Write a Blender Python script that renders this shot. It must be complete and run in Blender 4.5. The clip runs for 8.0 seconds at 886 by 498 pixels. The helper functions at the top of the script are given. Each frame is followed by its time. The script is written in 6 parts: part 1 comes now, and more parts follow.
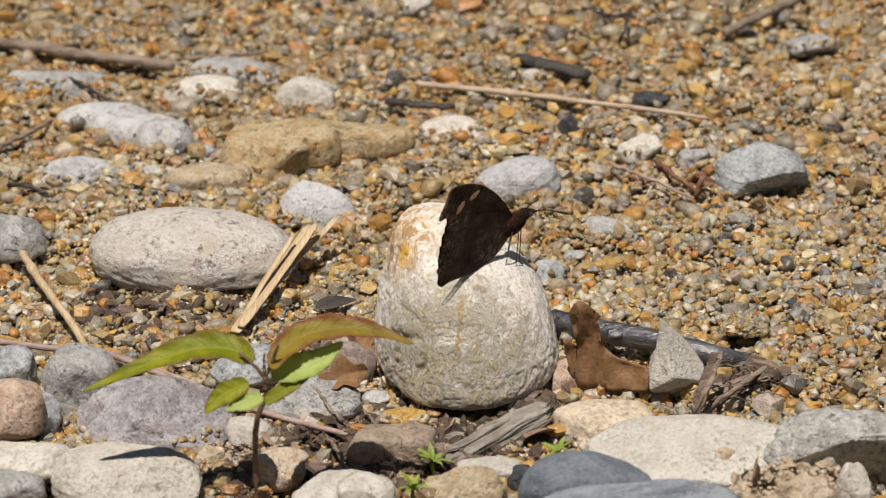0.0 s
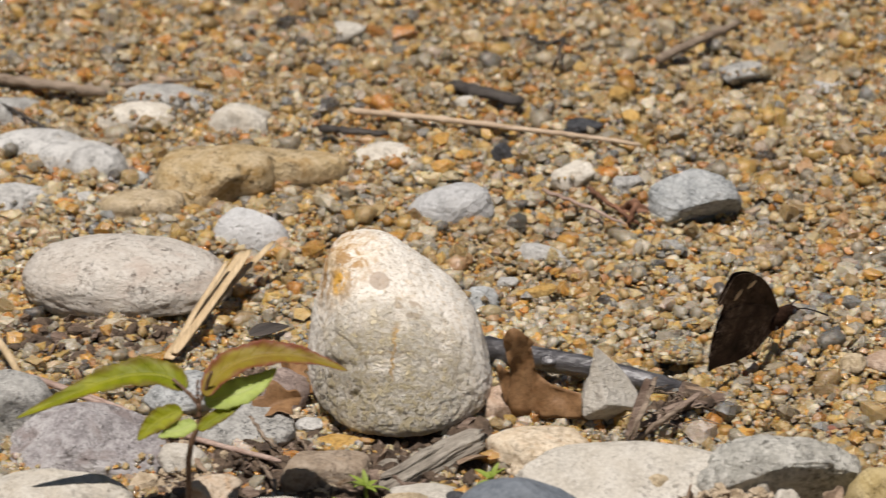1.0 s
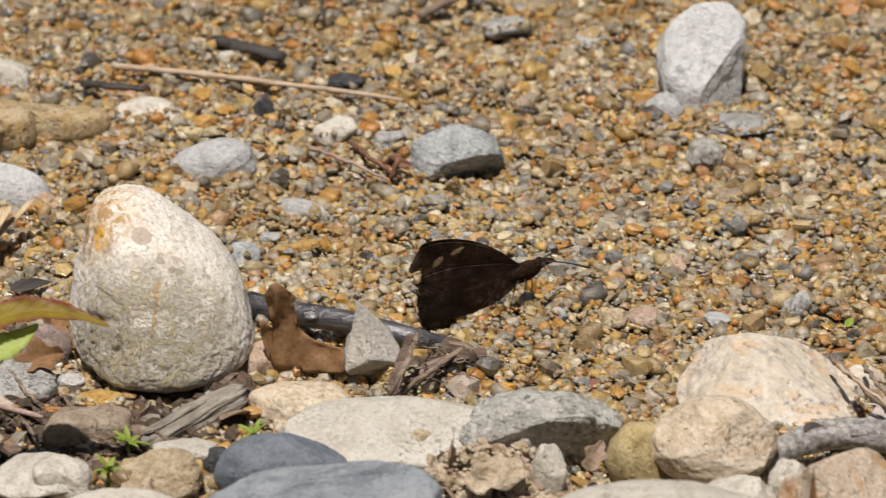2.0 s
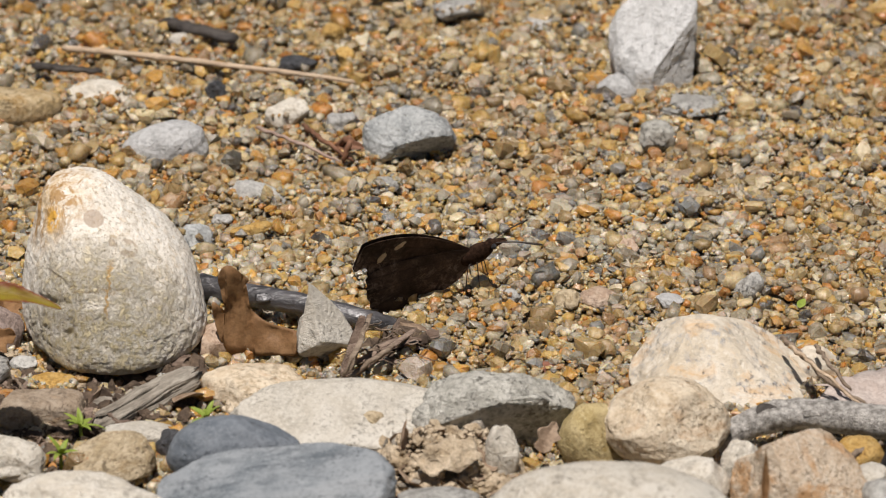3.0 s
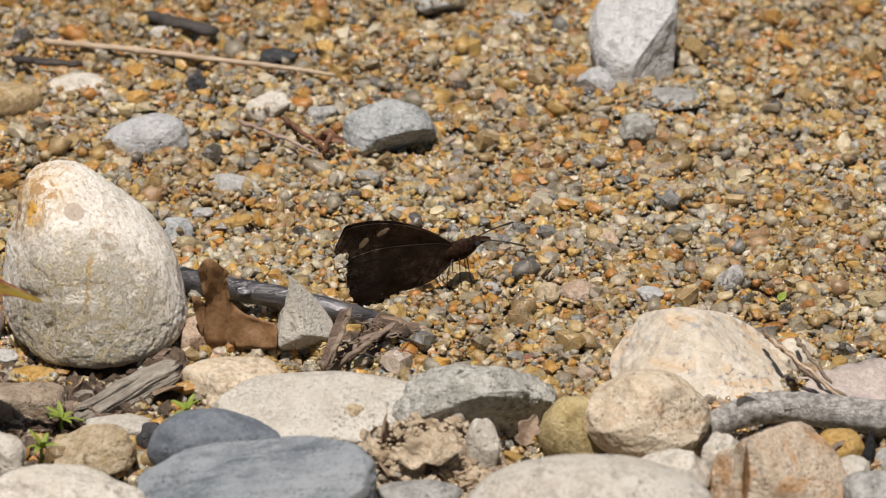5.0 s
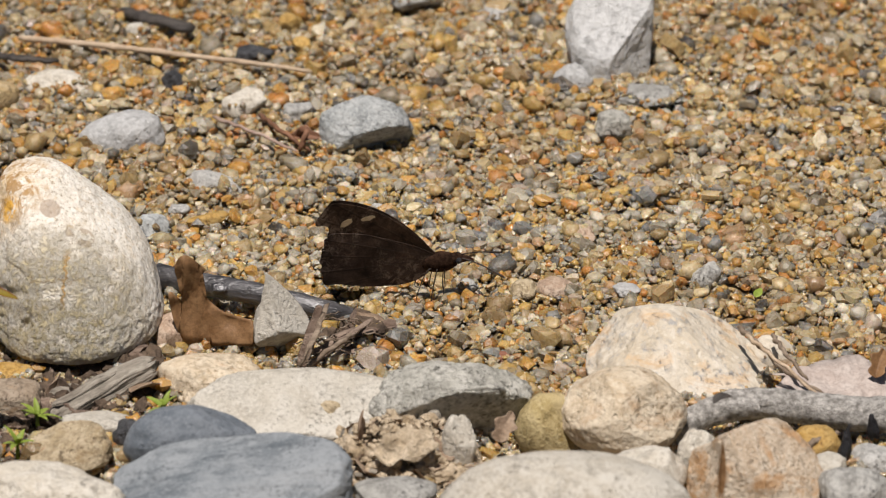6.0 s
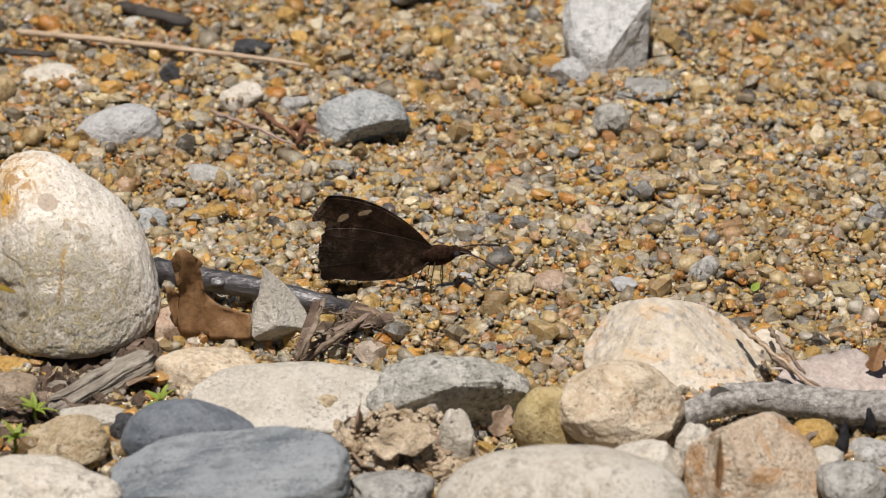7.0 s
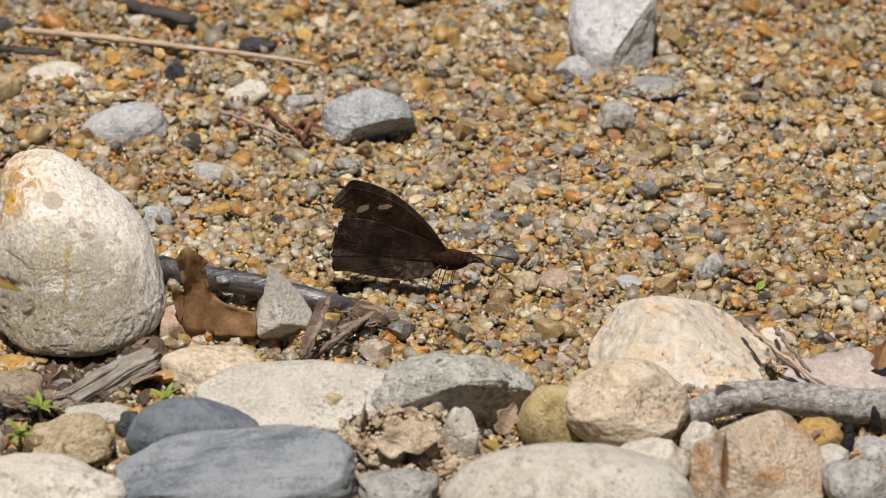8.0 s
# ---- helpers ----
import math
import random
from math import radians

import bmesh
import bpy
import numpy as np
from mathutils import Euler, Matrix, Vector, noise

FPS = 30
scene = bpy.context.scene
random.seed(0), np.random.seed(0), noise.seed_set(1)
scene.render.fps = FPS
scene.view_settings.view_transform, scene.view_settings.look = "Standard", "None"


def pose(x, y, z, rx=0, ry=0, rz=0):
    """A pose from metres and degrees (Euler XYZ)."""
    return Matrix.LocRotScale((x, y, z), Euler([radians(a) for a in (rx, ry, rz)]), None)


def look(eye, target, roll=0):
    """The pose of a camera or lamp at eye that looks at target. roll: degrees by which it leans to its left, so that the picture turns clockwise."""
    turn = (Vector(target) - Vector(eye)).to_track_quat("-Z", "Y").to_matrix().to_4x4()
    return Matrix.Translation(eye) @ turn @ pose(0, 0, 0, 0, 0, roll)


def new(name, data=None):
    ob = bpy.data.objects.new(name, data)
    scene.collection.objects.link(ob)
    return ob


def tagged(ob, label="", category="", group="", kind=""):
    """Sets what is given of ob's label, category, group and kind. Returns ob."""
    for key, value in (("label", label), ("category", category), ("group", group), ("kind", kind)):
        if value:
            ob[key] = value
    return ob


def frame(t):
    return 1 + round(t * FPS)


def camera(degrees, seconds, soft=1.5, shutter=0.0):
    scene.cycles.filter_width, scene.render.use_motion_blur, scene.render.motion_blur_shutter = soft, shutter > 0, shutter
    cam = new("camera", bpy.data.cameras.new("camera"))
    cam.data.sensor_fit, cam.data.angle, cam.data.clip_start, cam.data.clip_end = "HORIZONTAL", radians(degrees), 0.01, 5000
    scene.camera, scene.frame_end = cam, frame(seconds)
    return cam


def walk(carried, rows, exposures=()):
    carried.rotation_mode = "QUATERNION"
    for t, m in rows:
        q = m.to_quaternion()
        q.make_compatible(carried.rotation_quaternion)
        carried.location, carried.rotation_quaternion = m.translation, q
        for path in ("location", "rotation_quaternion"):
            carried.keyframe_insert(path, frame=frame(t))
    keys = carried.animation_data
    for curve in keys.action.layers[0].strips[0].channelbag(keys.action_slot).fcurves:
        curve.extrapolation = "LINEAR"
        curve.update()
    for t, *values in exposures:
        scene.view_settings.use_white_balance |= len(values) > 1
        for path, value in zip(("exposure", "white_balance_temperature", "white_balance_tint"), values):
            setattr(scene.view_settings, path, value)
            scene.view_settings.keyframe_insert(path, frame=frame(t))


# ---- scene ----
from mathutils.bvhtree import BVHTree

# A butterfly on a sunny river bank of coarse sand and cobbles, seen through a long lens.
EYE = (0.0, -0.9100, 0.4052)
cam = camera(9.0, 8.0, soft=1.1, shutter=0.35)
cam.data.dof.use_dof = True
cam.data.dof.focus_distance = 0.972
cam.data.dof.aperture_fstop = 46.0
walk(cam, [
    (0.0, pose(*EYE, 66.4672, 1.3361, 3.4398)),
    (0.1, pose(*EYE, 66.4745, 1.3219, 3.4085)),
    (0.2, pose(*EYE, 66.5274, 1.2863, 3.3353)),
    (0.3, pose(*EYE, 66.6226, 1.2329, 3.2272)),
    (0.4, pose(*EYE, 66.7190, 1.1792, 3.1174)),
    (0.5, pose(*EYE, 66.7493, 1.1490, 3.0518)),
    (0.6, pose(*EYE, 66.7525, 1.1430, 3.0381)),
    (0.7, pose(*EYE, 66.7476, 1.1364, 3.0222)),
    (0.8, pose(*EYE, 66.7421, 1.1299, 3.0063)),
    (0.9, pose(*EYE, 66.7333, 1.1008, 2.9376)),
    (1.0, pose(*EYE, 66.7260, 1.0528, 2.8253)),
    (1.1, pose(*EYE, 66.7242, 0.9218, 2.5212)),
    (1.2, pose(*EYE, 66.6897, 0.7550, 2.1305)),
    (1.3, pose(*EYE, 66.6414, 0.6063, 1.7817)),
    (1.4, pose(*EYE, 66.5684, 0.5111, 1.5562)),
    (1.5, pose(*EYE, 66.5233, 0.4383, 1.3854)),
    (1.6, pose(*EYE, 66.4854, 0.3708, 1.2279)),
    (1.7, pose(*EYE, 66.4385, 0.3055, 1.0758)),
    (1.8, pose(*EYE, 66.3787, 0.2485, 0.9130)),
    (1.9, pose(*EYE, 66.3081, 0.1874, 0.7413)),
    (2.0, pose(*EYE, 66.2468, 0.1332, 0.5866)),
    (2.1, pose(*EYE, 66.2128, 0.0945, 0.4685)),
    (2.2, pose(*EYE, 66.1897, 0.0595, 0.3594)),
    (2.5, pose(*EYE, 66.1265, 0.0382, 0.2222)),
    (2.9, pose(*EYE, 66.0691, 0.0421, 0.1135)),
    (3.3, pose(*EYE, 66.0374, 0.0671, 0.0526)),
    (3.5, pose(*EYE, 66.0173, 0.0577, 0.0323)),
    (4.0, pose(*EYE, 66.0000, 0.0497, 0.0169)),
    (4.5, pose(*EYE, 66.0000, 0.0342, -0.0152)),
    (4.7, pose(*EYE, 65.9799, 0.0273, -0.0298)),
    (5.8, pose(*EYE, 66.0404, -0.1029, -0.3168)),
    (5.9, pose(*EYE, 66.0002, -0.1040, -0.3182)),
    (6.0, pose(*EYE, 65.9559, -0.1051, -0.3196)),
    (6.2, pose(*EYE, 65.8875, -0.1096, -0.3277)),
    (6.5, pose(*EYE, 65.8772, -0.1173, -0.3432)),
    (7.0, pose(*EYE, 65.8944, -0.1179, -0.3422)),
    (7.5, pose(*EYE, 65.8679, -0.1047, -0.3097)),
    (7.7, pose(*EYE, 65.8593, -0.1012, -0.3006)),
    (8.0, pose(*EYE, 65.8771, -0.0986, -0.2936)),
])

# ---- world and sun ----
SUN_FROM = Vector((-0.08, -0.37, 1.0)).normalized()
world = bpy.data.worlds.new("sky")
scene.world = world
world.use_nodes = True
wn = world.node_tree.nodes
sky = wn.new("ShaderNodeTexSky")
sky.sky_type, sky.sun_disc = "NISHITA", False
sky.sun_elevation = math.asin(SUN_FROM.z)
sky.sun_rotation = math.atan2(SUN_FROM.x, SUN_FROM.y)
world.node_tree.links.new(sky.outputs[0], wn["Background"].inputs[0])
wn["Background"].inputs[1].default_value = 0.029
sun = new("sun", bpy.data.lights.new("sun", "SUN"))
sun.data.energy, sun.data.angle, sun.data.color = 5.0, radians(0.53), (1.0, 0.925, 0.88)
sun.matrix_world = look(SUN_FROM * 5, (0, 0, 0))
scene.view_settings.exposure = 0.0

MM = 0.001


# ---- materials ----
class Nodes:
    """Short names for building a node material."""

    def __init__(self, name):
        self.mat = bpy.data.materials.new(name)
        self.mat.use_nodes = True
        self.tree = self.mat.node_tree
        self.bsdf = self.tree.nodes["Principled BSDF"]
        self.out = self.tree.nodes["Material Output"]
        self.coord = self.tree.nodes.new("ShaderNodeTexCoord").outputs["Object"]

    def link(self, a, b):
        self.tree.links.new(a, b)

    def put(self, socket, value):
        if isinstance(value, bpy.types.NodeSocket):
            self.link(value, socket)
        elif isinstance(value, (tuple, list)):
            socket.default_value = (*value, 1.0) if len(value) == 3 and socket.type == "RGBA" else value
        else:
            socket.default_value = value

    def noise(self, scale, detail=4.0, rough=0.55, vec=None, warp=0.0):
        n = self.tree.nodes.new("ShaderNodeTexNoise")
        self.put(n.inputs["Vector"], vec or self.coord)
        n.inputs["Scale"].default_value, n.inputs["Detail"].default_value = scale, detail
        n.inputs["Roughness"].default_value, n.inputs["Distortion"].default_value = rough, warp
        return n.outputs["Fac"]

    def cells(self, scale, feature="F1", output="Distance", vec=None):
        n = self.tree.nodes.new("ShaderNodeTexVoronoi")
        n.feature = feature
        self.put(n.inputs["Vector"], vec or self.coord)
        n.inputs["Scale"].default_value = scale
        return n.outputs[output]

    def stretch(self, sx, sy, sz):
        n = self.tree.nodes.new("ShaderNodeMapping")
        self.put(n.inputs["Vector"], self.coord)
        n.inputs["Scale"].default_value = (sx, sy, sz)
        return n.outputs[0]

    def ramp(self, fac, stops, constant=False):
        n = self.tree.nodes.new("ShaderNodeValToRGB")
        n.color_ramp.interpolation = "CONSTANT" if constant else "LINEAR"
        e = n.color_ramp.elements
        while len(e) < len(stops):
            e.new(0.5)
        for el, (p, c) in zip(e, stops):
            el.position = p
            el.color = (*c, 1.0) if isinstance(c, tuple) else (c, c, c, 1.0)
        self.put(n.inputs[0], fac)
        return n.outputs[0]

    def mix(self, fac, a, b, blend="MIX"):
        n = self.tree.nodes.new("ShaderNodeMix")
        n.data_type, n.blend_type = "RGBA", blend
        self.put(n.inputs[0], fac)
        self.put(n.inputs[6], a)
        self.put(n.inputs[7], b)
        return n.outputs[2]

    def math(self, op, a, b=0.0):
        n = self.tree.nodes.new("ShaderNodeMath")
        n.operation = op
        self.put(n.inputs[0], a)
        self.put(n.inputs[1], b)
        return n.outputs[0]

    def near(self, centre, radius):
        """1 at a point of the object, falling to 0 at the radius."""
        n = self.tree.nodes.new("ShaderNodeVectorMath")
        n.operation = "DISTANCE"
        self.put(n.inputs[0], self.coord)
        n.inputs[1].default_value = centre
        m = self.tree.nodes.new("ShaderNodeMapRange")
        self.link(n.outputs["Value"], m.inputs[0])
        m.inputs[1].default_value, m.inputs[2].default_value = 0.0, radius
        m.inputs[3].default_value, m.inputs[4].default_value = 1.0, 0.0
        return m.outputs[0]

    def island(self):
        return self.tree.nodes.new("ShaderNodeNewGeometry").outputs["Random Per Island"]

    def object_random(self):
        return self.tree.nodes.new("ShaderNodeObjectInfo").outputs["Random"]

    def bump(self, height, distance, strength=1.0, normal=None):
        n = self.tree.nodes.new("ShaderNodeBump")
        self.put(n.inputs["Height"], height)
        n.inputs["Distance"].default_value, n.inputs["Strength"].default_value = distance, strength
        if normal:
            self.link(normal, n.inputs["Normal"])
        return n.outputs[0]

    def finish(self, colour, rough, normal=None, spec=0.4):
        self.put(self.bsdf.inputs["Base Color"], colour)
        self.put(self.bsdf.inputs["Roughness"], rough)
        self.bsdf.inputs["Specular IOR Level"].default_value = spec
        if normal:
            self.link(normal, self.bsdf.inputs["Normal"])
        return self.mat


def rock(name, base, pale, dark, patch=None, speck=1.0, rough=0.75, relief=0.34, grain=1500, patch_at=0.55, bands=0.0, blotch=0.8):
    """Stone: broad tone changes, mineral grains, dark specks, pits and an optional stain colour. Sizes in the object's metres."""
    n = Nodes(name)
    broad = n.noise(95, 4, 0.62, warp=0.6)
    fine = n.noise(grain, 3, 0.7)
    mid = n.noise(330, 6, 0.72, warp=0.3)
    c = n.mix(n.ramp(broad, [(0.38, 0.0), (0.62, 1.0)]), base, pale)
    c = n.mix(n.ramp(mid, [(0.36, blotch), (0.49, 0.0)]), c, tuple(0.62 * v for v in base))
    c = n.mix(n.ramp(mid, [(0.53, 0.0), (0.66, blotch)]), c, pale)
    grainy = n.ramp(n.noise(180, 3, 0.6), [(0.38, 0.15), (0.62, 1.0)])
    c = n.mix(n.math("MULTIPLY", n.ramp(fine, [(0.35, 0.9), (0.48, 0.0)]), grainy), c, dark)
    c = n.mix(n.ramp(fine, [(0.53, 0.0), (0.66, 0.8)]), c, pale)
    if patch:
        p = n.noise(150, 6, 0.7, vec=n.stretch(0.6, 1.0, 1.0), warp=0.5)
        c = n.mix(n.ramp(p, [(patch_at, 0.0), (patch_at + 0.13, 0.85)]), c, patch)
    if bands:
        w = n.noise(330, 6, 0.68, vec=n.stretch(0.13, 1.0, 1.5), warp=0.3)
        c = n.mix(n.ramp(w, [(0.46, 0.0), (0.64, bands)]), c, pale)
        c = n.mix(n.ramp(w, [(0.34, bands * 0.8), (0.45, 0.0)]), c, dark)
    spots = n.cells(620)
    keep = n.noise(260, 2)
    mask = n.math("MULTIPLY", n.ramp(spots, [(0.12, 1.0), (0.26, 0.0)]), n.ramp(keep, [(0.5, 0.0), (0.6, 0.8 * min(speck, 1.0))]))
    c = n.mix(mask, c, dark)
    pits = n.math("MULTIPLY", n.ramp(n.noise(620, 5, 0.78), [(0.35, 1.0), (0.42, 0.0)]), n.ramp(n.noise(120, 3, 0.6), [(0.42, 0.0), (0.6, 0.8 * min(speck, 1.0))]))
    c = n.mix(pits, c, tuple(0.8 * v for v in dark))
    tone = n.math("ADD", n.math("MULTIPLY", n.object_random(), 0.2), 0.80)
    c = n.mix(1.0, c, n.ramp(tone, [(0.0, 0.0), (1.0, 1.0)]), "MULTIPLY")
    b = n.bump(n.noise(230, 6, 0.7), 1.5 * MM * relief, 1.0)
    b = n.bump(n.noise(1500, 4, 0.75), 1.3 * MM * relief, 1.0, b)
    b = n.bump(n.math("SUBTRACT", 1.0, pits), 1.4 * MM * relief, 1.0, b)
    b = n.bump(n.ramp(n.cells(520), [(0.05, 0.0), (0.22, 1.0)]), 0.8 * MM * relief, 0.7, b)
    return n.finish(c, n.ramp(fine, [(0.3, rough - 0.1), (0.7, rough + 0.1)]), b, 0.3)


ROCK = {
    "grey": rock("grey_stone", (0.345, 0.336, 0.305), (0.565, 0.555, 0.51), (0.15, 0.15, 0.145), patch=(0.45, 0.39, 0.29), patch_at=0.62, speck=0.8),
    "pale": rock("pale_stone", (0.57, 0.525, 0.435), (0.70, 0.665, 0.58), (0.36, 0.33, 0.275), patch=(0.60, 0.51, 0.37), patch_at=0.6, speck=0.35, relief=0.28, blotch=0.5),
    "white": rock("white_stone", (0.47, 0.46, 0.425), (0.64, 0.63, 0.59), (0.26, 0.255, 0.235), patch=(0.47, 0.40, 0.29), patch_at=0.59, speck=0.7),
    "tan": rock("tan_stone", (0.464, 0.360, 0.209), (0.638, 0.534, 0.371), (0.232, 0.162, 0.093), patch=(0.383, 0.255, 0.104), speck=0.6),
    "olive": rock("olive_tan_stone", (0.53, 0.385, 0.185), (0.69, 0.56, 0.36), (0.20, 0.14, 0.06), patch=(0.40, 0.235, 0.06), patch_at=0.5, speck=0.9, relief=0.5),
    "cream": rock("cream_stone", (0.645, 0.585, 0.475), (0.76, 0.72, 0.625), (0.40, 0.35, 0.265), patch=(0.58, 0.47, 0.30), patch_at=0.61, speck=0.35),
    "blue": rock("blue_grey_stone", (0.36, 0.378, 0.37), (0.60, 0.615, 0.595), (0.15, 0.157, 0.16), patch=(0.53, 0.48, 0.36), patch_at=0.62, speck=0.5),
    "slate": rock("slate", (0.145, 0.166, 0.18), (0.28, 0.30, 0.31), (0.078, 0.09, 0.10), speck=0.2, rough=0.65, relief=0.12, bands=0.7, patch=(0.36, 0.365, 0.345), patch_at=0.66, blotch=0.5),
    "purple": rock("purple_grey_stone", (0.29, 0.265, 0.262), (0.52, 0.50, 0.485), (0.16, 0.14, 0.14), patch=(0.25, 0.205, 0.19), patch_at=0.5, speck=0.4),
    "brown": rock("brown_stone", (0.313, 0.238, 0.162), (0.464, 0.383, 0.290), (0.151, 0.104, 0.070), patch=(0.383, 0.232, 0.104), speck=0.5),
    "pink": rock("pinkish_stone", (0.50, 0.345, 0.235), (0.64, 0.51, 0.39), (0.255, 0.162, 0.116), speck=0.4),
    "granite": rock("granite", (0.62, 0.535, 0.40), (0.75, 0.69, 0.58), (0.44, 0.43, 0.415), patch=(0.65, 0.45, 0.25), patch_at=0.51, speck=0.6, grain=640, relief=0.2, blotch=0.5),
    "rust": rock("rust_tan_stone", (0.58, 0.45, 0.315), (0.71, 0.62, 0.49), (0.26, 0.19, 0.12), patch=(0.54, 0.30, 0.125), patch_at=0.49, speck=0.6),
    "dark": rock("dark_stone", (0.05, 0.052, 0.055), (0.11, 0.11, 0.115), (0.02, 0.02, 0.022), speck=0.3, rough=0.55),
    "slate_dark": rock("dark_slate", (0.125, 0.145, 0.165), (0.215, 0.238, 0.26), (0.06, 0.068, 0.079), speck=0.3, rough=0.6, relief=0.15, bands=0.4, blotch=0.4),
    "pitted": rock("pitted_grey_stone", (0.50, 0.485, 0.42), (0.74, 0.72, 0.64), (0.16, 0.155, 0.125), patch=(0.36, 0.34, 0.22), patch_at=0.58, speck=1.0, relief=0.6, grain=900),
    "red": rock("red_stone", (0.26, 0.10, 0.06), (0.36, 0.17, 0.11), (0.12, 0.05, 0.03), speck=0.3),
    "soil": rock("clumped_soil", (0.46, 0.36, 0.26), (0.60, 0.50, 0.38), (0.18, 0.13, 0.085), speck=1.0, rough=0.9, relief=0.7, grain=700),
    "chalk": rock("white_quartz", (0.59, 0.59, 0.57), (0.72, 0.72, 0.70), (0.44, 0.435, 0.41), patch=(0.48, 0.45, 0.39), patch_at=0.62, speck=0.2, relief=0.4),
    "yellow": rock("yellow_stone", (0.48, 0.37, 0.16), (0.62, 0.51, 0.28), (0.22, 0.15, 0.05), patch=(0.36, 0.25, 0.07), speck=0.5),
    "crust": rock("crusted_tan_stone", (0.61, 0.49, 0.335), (0.74, 0.65, 0.50), (0.30, 0.22, 0.13), patch=(0.53, 0.36, 0.215), patch_at=0.52, speck=0.5, relief=0.3, grain=1100),
    "oval": rock("speckled_oval_stone", (0.66, 0.60, 0.51), (0.77, 0.725, 0.64), (0.36, 0.30, 0.24), patch=(0.62, 0.52, 0.43), patch_at=0.52, speck=0.6, relief=0.36, grain=1300, blotch=0.3),
    "pinkish": rock("pinkish_brown_stone", (0.34, 0.255, 0.215), (0.47, 0.38, 0.33), (0.19, 0.14, 0.12), patch=(0.28, 0.19, 0.15), speck=0.4),
    "ochre": rock("ochre_stone", (0.56, 0.32, 0.07), (0.66, 0.46, 0.18), (0.22, 0.12, 0.04), speck=0.3, rough=0.5),
}


def egg_material():
    """Cream stone, finely mottled, with pits, hairline cracks, an ochre stain near its tip and a rough mossy band low down."""
    n = Nodes("egg_stone_rock")
    broad = n.noise(110, 4, 0.6, warp=0.5)
    fine = n.noise(1350, 4, 0.75)
    c = n.mix(n.ramp(broad, [(0.35, 0.0), (0.65, 1.0)]), (0.725, 0.672, 0.575), (0.82, 0.79, 0.71))
    mottle = n.noise(480, 6, 0.74, warp=0.3)
    c = n.mix(n.ramp(mottle, [(0.37, 0.7), (0.49, 0.0)]), c, (0.50, 0.435, 0.335))
    c = n.mix(n.ramp(fine, [(0.34, 0.9), (0.46, 0.0)]), c, (0.33, 0.27, 0.19))
    c = n.mix(n.ramp(fine, [(0.54, 0.0), (0.66, 0.8)]), c, (0.84, 0.815, 0.75))
    rusty = n.ramp(n.noise(700, 5, 0.75, vec=n.stretch(1, 1, 0.7)), [(0.55, 0.0), (0.68, 0.55)])
    c = n.mix(rusty, c, (0.56, 0.40, 0.20))
    streak = n.noise(430, 7, 0.78, vec=n.stretch(1.3, 1, 0.4), warp=0.7)
    wash = n.math("MULTIPLY", n.near((-11 * MM, -3.5 * MM, 24.4 * MM), 10 * MM), n.ramp(n.noise(260, 5, 0.7), [(0.42, 0.0), (0.6, 1.2)]))
    c = n.mix(n.math("MINIMUM", wash, 0.6), c, (0.62, 0.43, 0.20))
    stain = n.math("MULTIPLY", n.near((-10.5 * MM, -4 * MM, 24.4 * MM), 9.5 * MM), n.ramp(streak, [(0.47, 0.0), (0.58, 2.6)]))
    c = n.mix(n.math("MINIMUM", stain, 0.9), c, (0.40, 0.235, 0.085))
    bright = n.math("MULTIPLY", n.near((-9.0 * MM, -7.5 * MM, 22.5 * MM), 3.0 * MM), n.ramp(n.noise(600, 5, 0.7), [(0.4, 0.0), (0.54, 2.4)]))
    c = n.mix(n.math("MINIMUM", bright, 0.9), c, (0.70, 0.38, 0.05))
    for place, size in (((-2.8, -9.8, 23.9), 1.9), ((2.9, -12.8, 19.7), 2.0), ((0.6, -12.5, 20.5), 1.3)):
        blot = n.math("MULTIPLY", n.near(tuple(v * MM for v in place), size * MM), n.ramp(n.noise(360, 4, 0.65, warp=0.4), [(0.40, 0.0), (0.46, 6.0)]))
        c = n.mix(n.math("MINIMUM", blot, 0.75), c, (0.41, 0.32, 0.24))
    low = n.math("MULTIPLY", n.near((-2 * MM, -20 * MM, 6.0 * MM), 19 * MM), n.ramp(n.noise(210, 4, 0.65), [(0.32, 0.0), (0.52, 1.3)]))
    moss = n.math("MULTIPLY", low, n.ramp(n.noise(620, 6, 0.78), [(0.45, 0.0), (0.6, 1.6)]))
    c = n.mix(n.math("MINIMUM", low, 0.35), c, (0.73, 0.65, 0.49))
    c = n.mix(n.math("MINIMUM", moss, 0.75), c, (0.56, 0.465, 0.255))
    holes = n.math("MULTIPLY", n.near((-2 * MM, -20 * MM, 9 * MM), 12 * MM), n.ramp(n.noise(850, 5, 0.75), [(0.34, 1.8), (0.41, 0.0)]))
    c = n.mix(n.math("MINIMUM", holes, 0.7), c, (0.20, 0.155, 0.08))
    sep = n.tree.nodes.new("ShaderNodeSeparateXYZ")
    n.link(n.coord, sep.inputs[0])
    wander = n.math("MULTIPLY", n.math("SUBTRACT", n.noise(240, 5, 0.65), 0.5), 6.0 * MM)
    upright = n.math("ABSOLUTE", n.math("ADD", n.math("ADD", sep.outputs[0], 0.2 * MM), wander))
    level = n.math("ABSOLUTE", n.math("ADD", n.math("SUBTRACT", sep.outputs[2], 15.2 * MM), wander))
    upright = n.math("MULTIPLY", n.ramp(n.math("MULTIPLY", upright, 1000.0), [(0.12, 1.0), (0.4, 0.0)]), n.ramp(n.near((0, -19 * MM, 15 * MM), 5.5 * MM), [(0.0, 0.0), (0.35, 0.9)]))
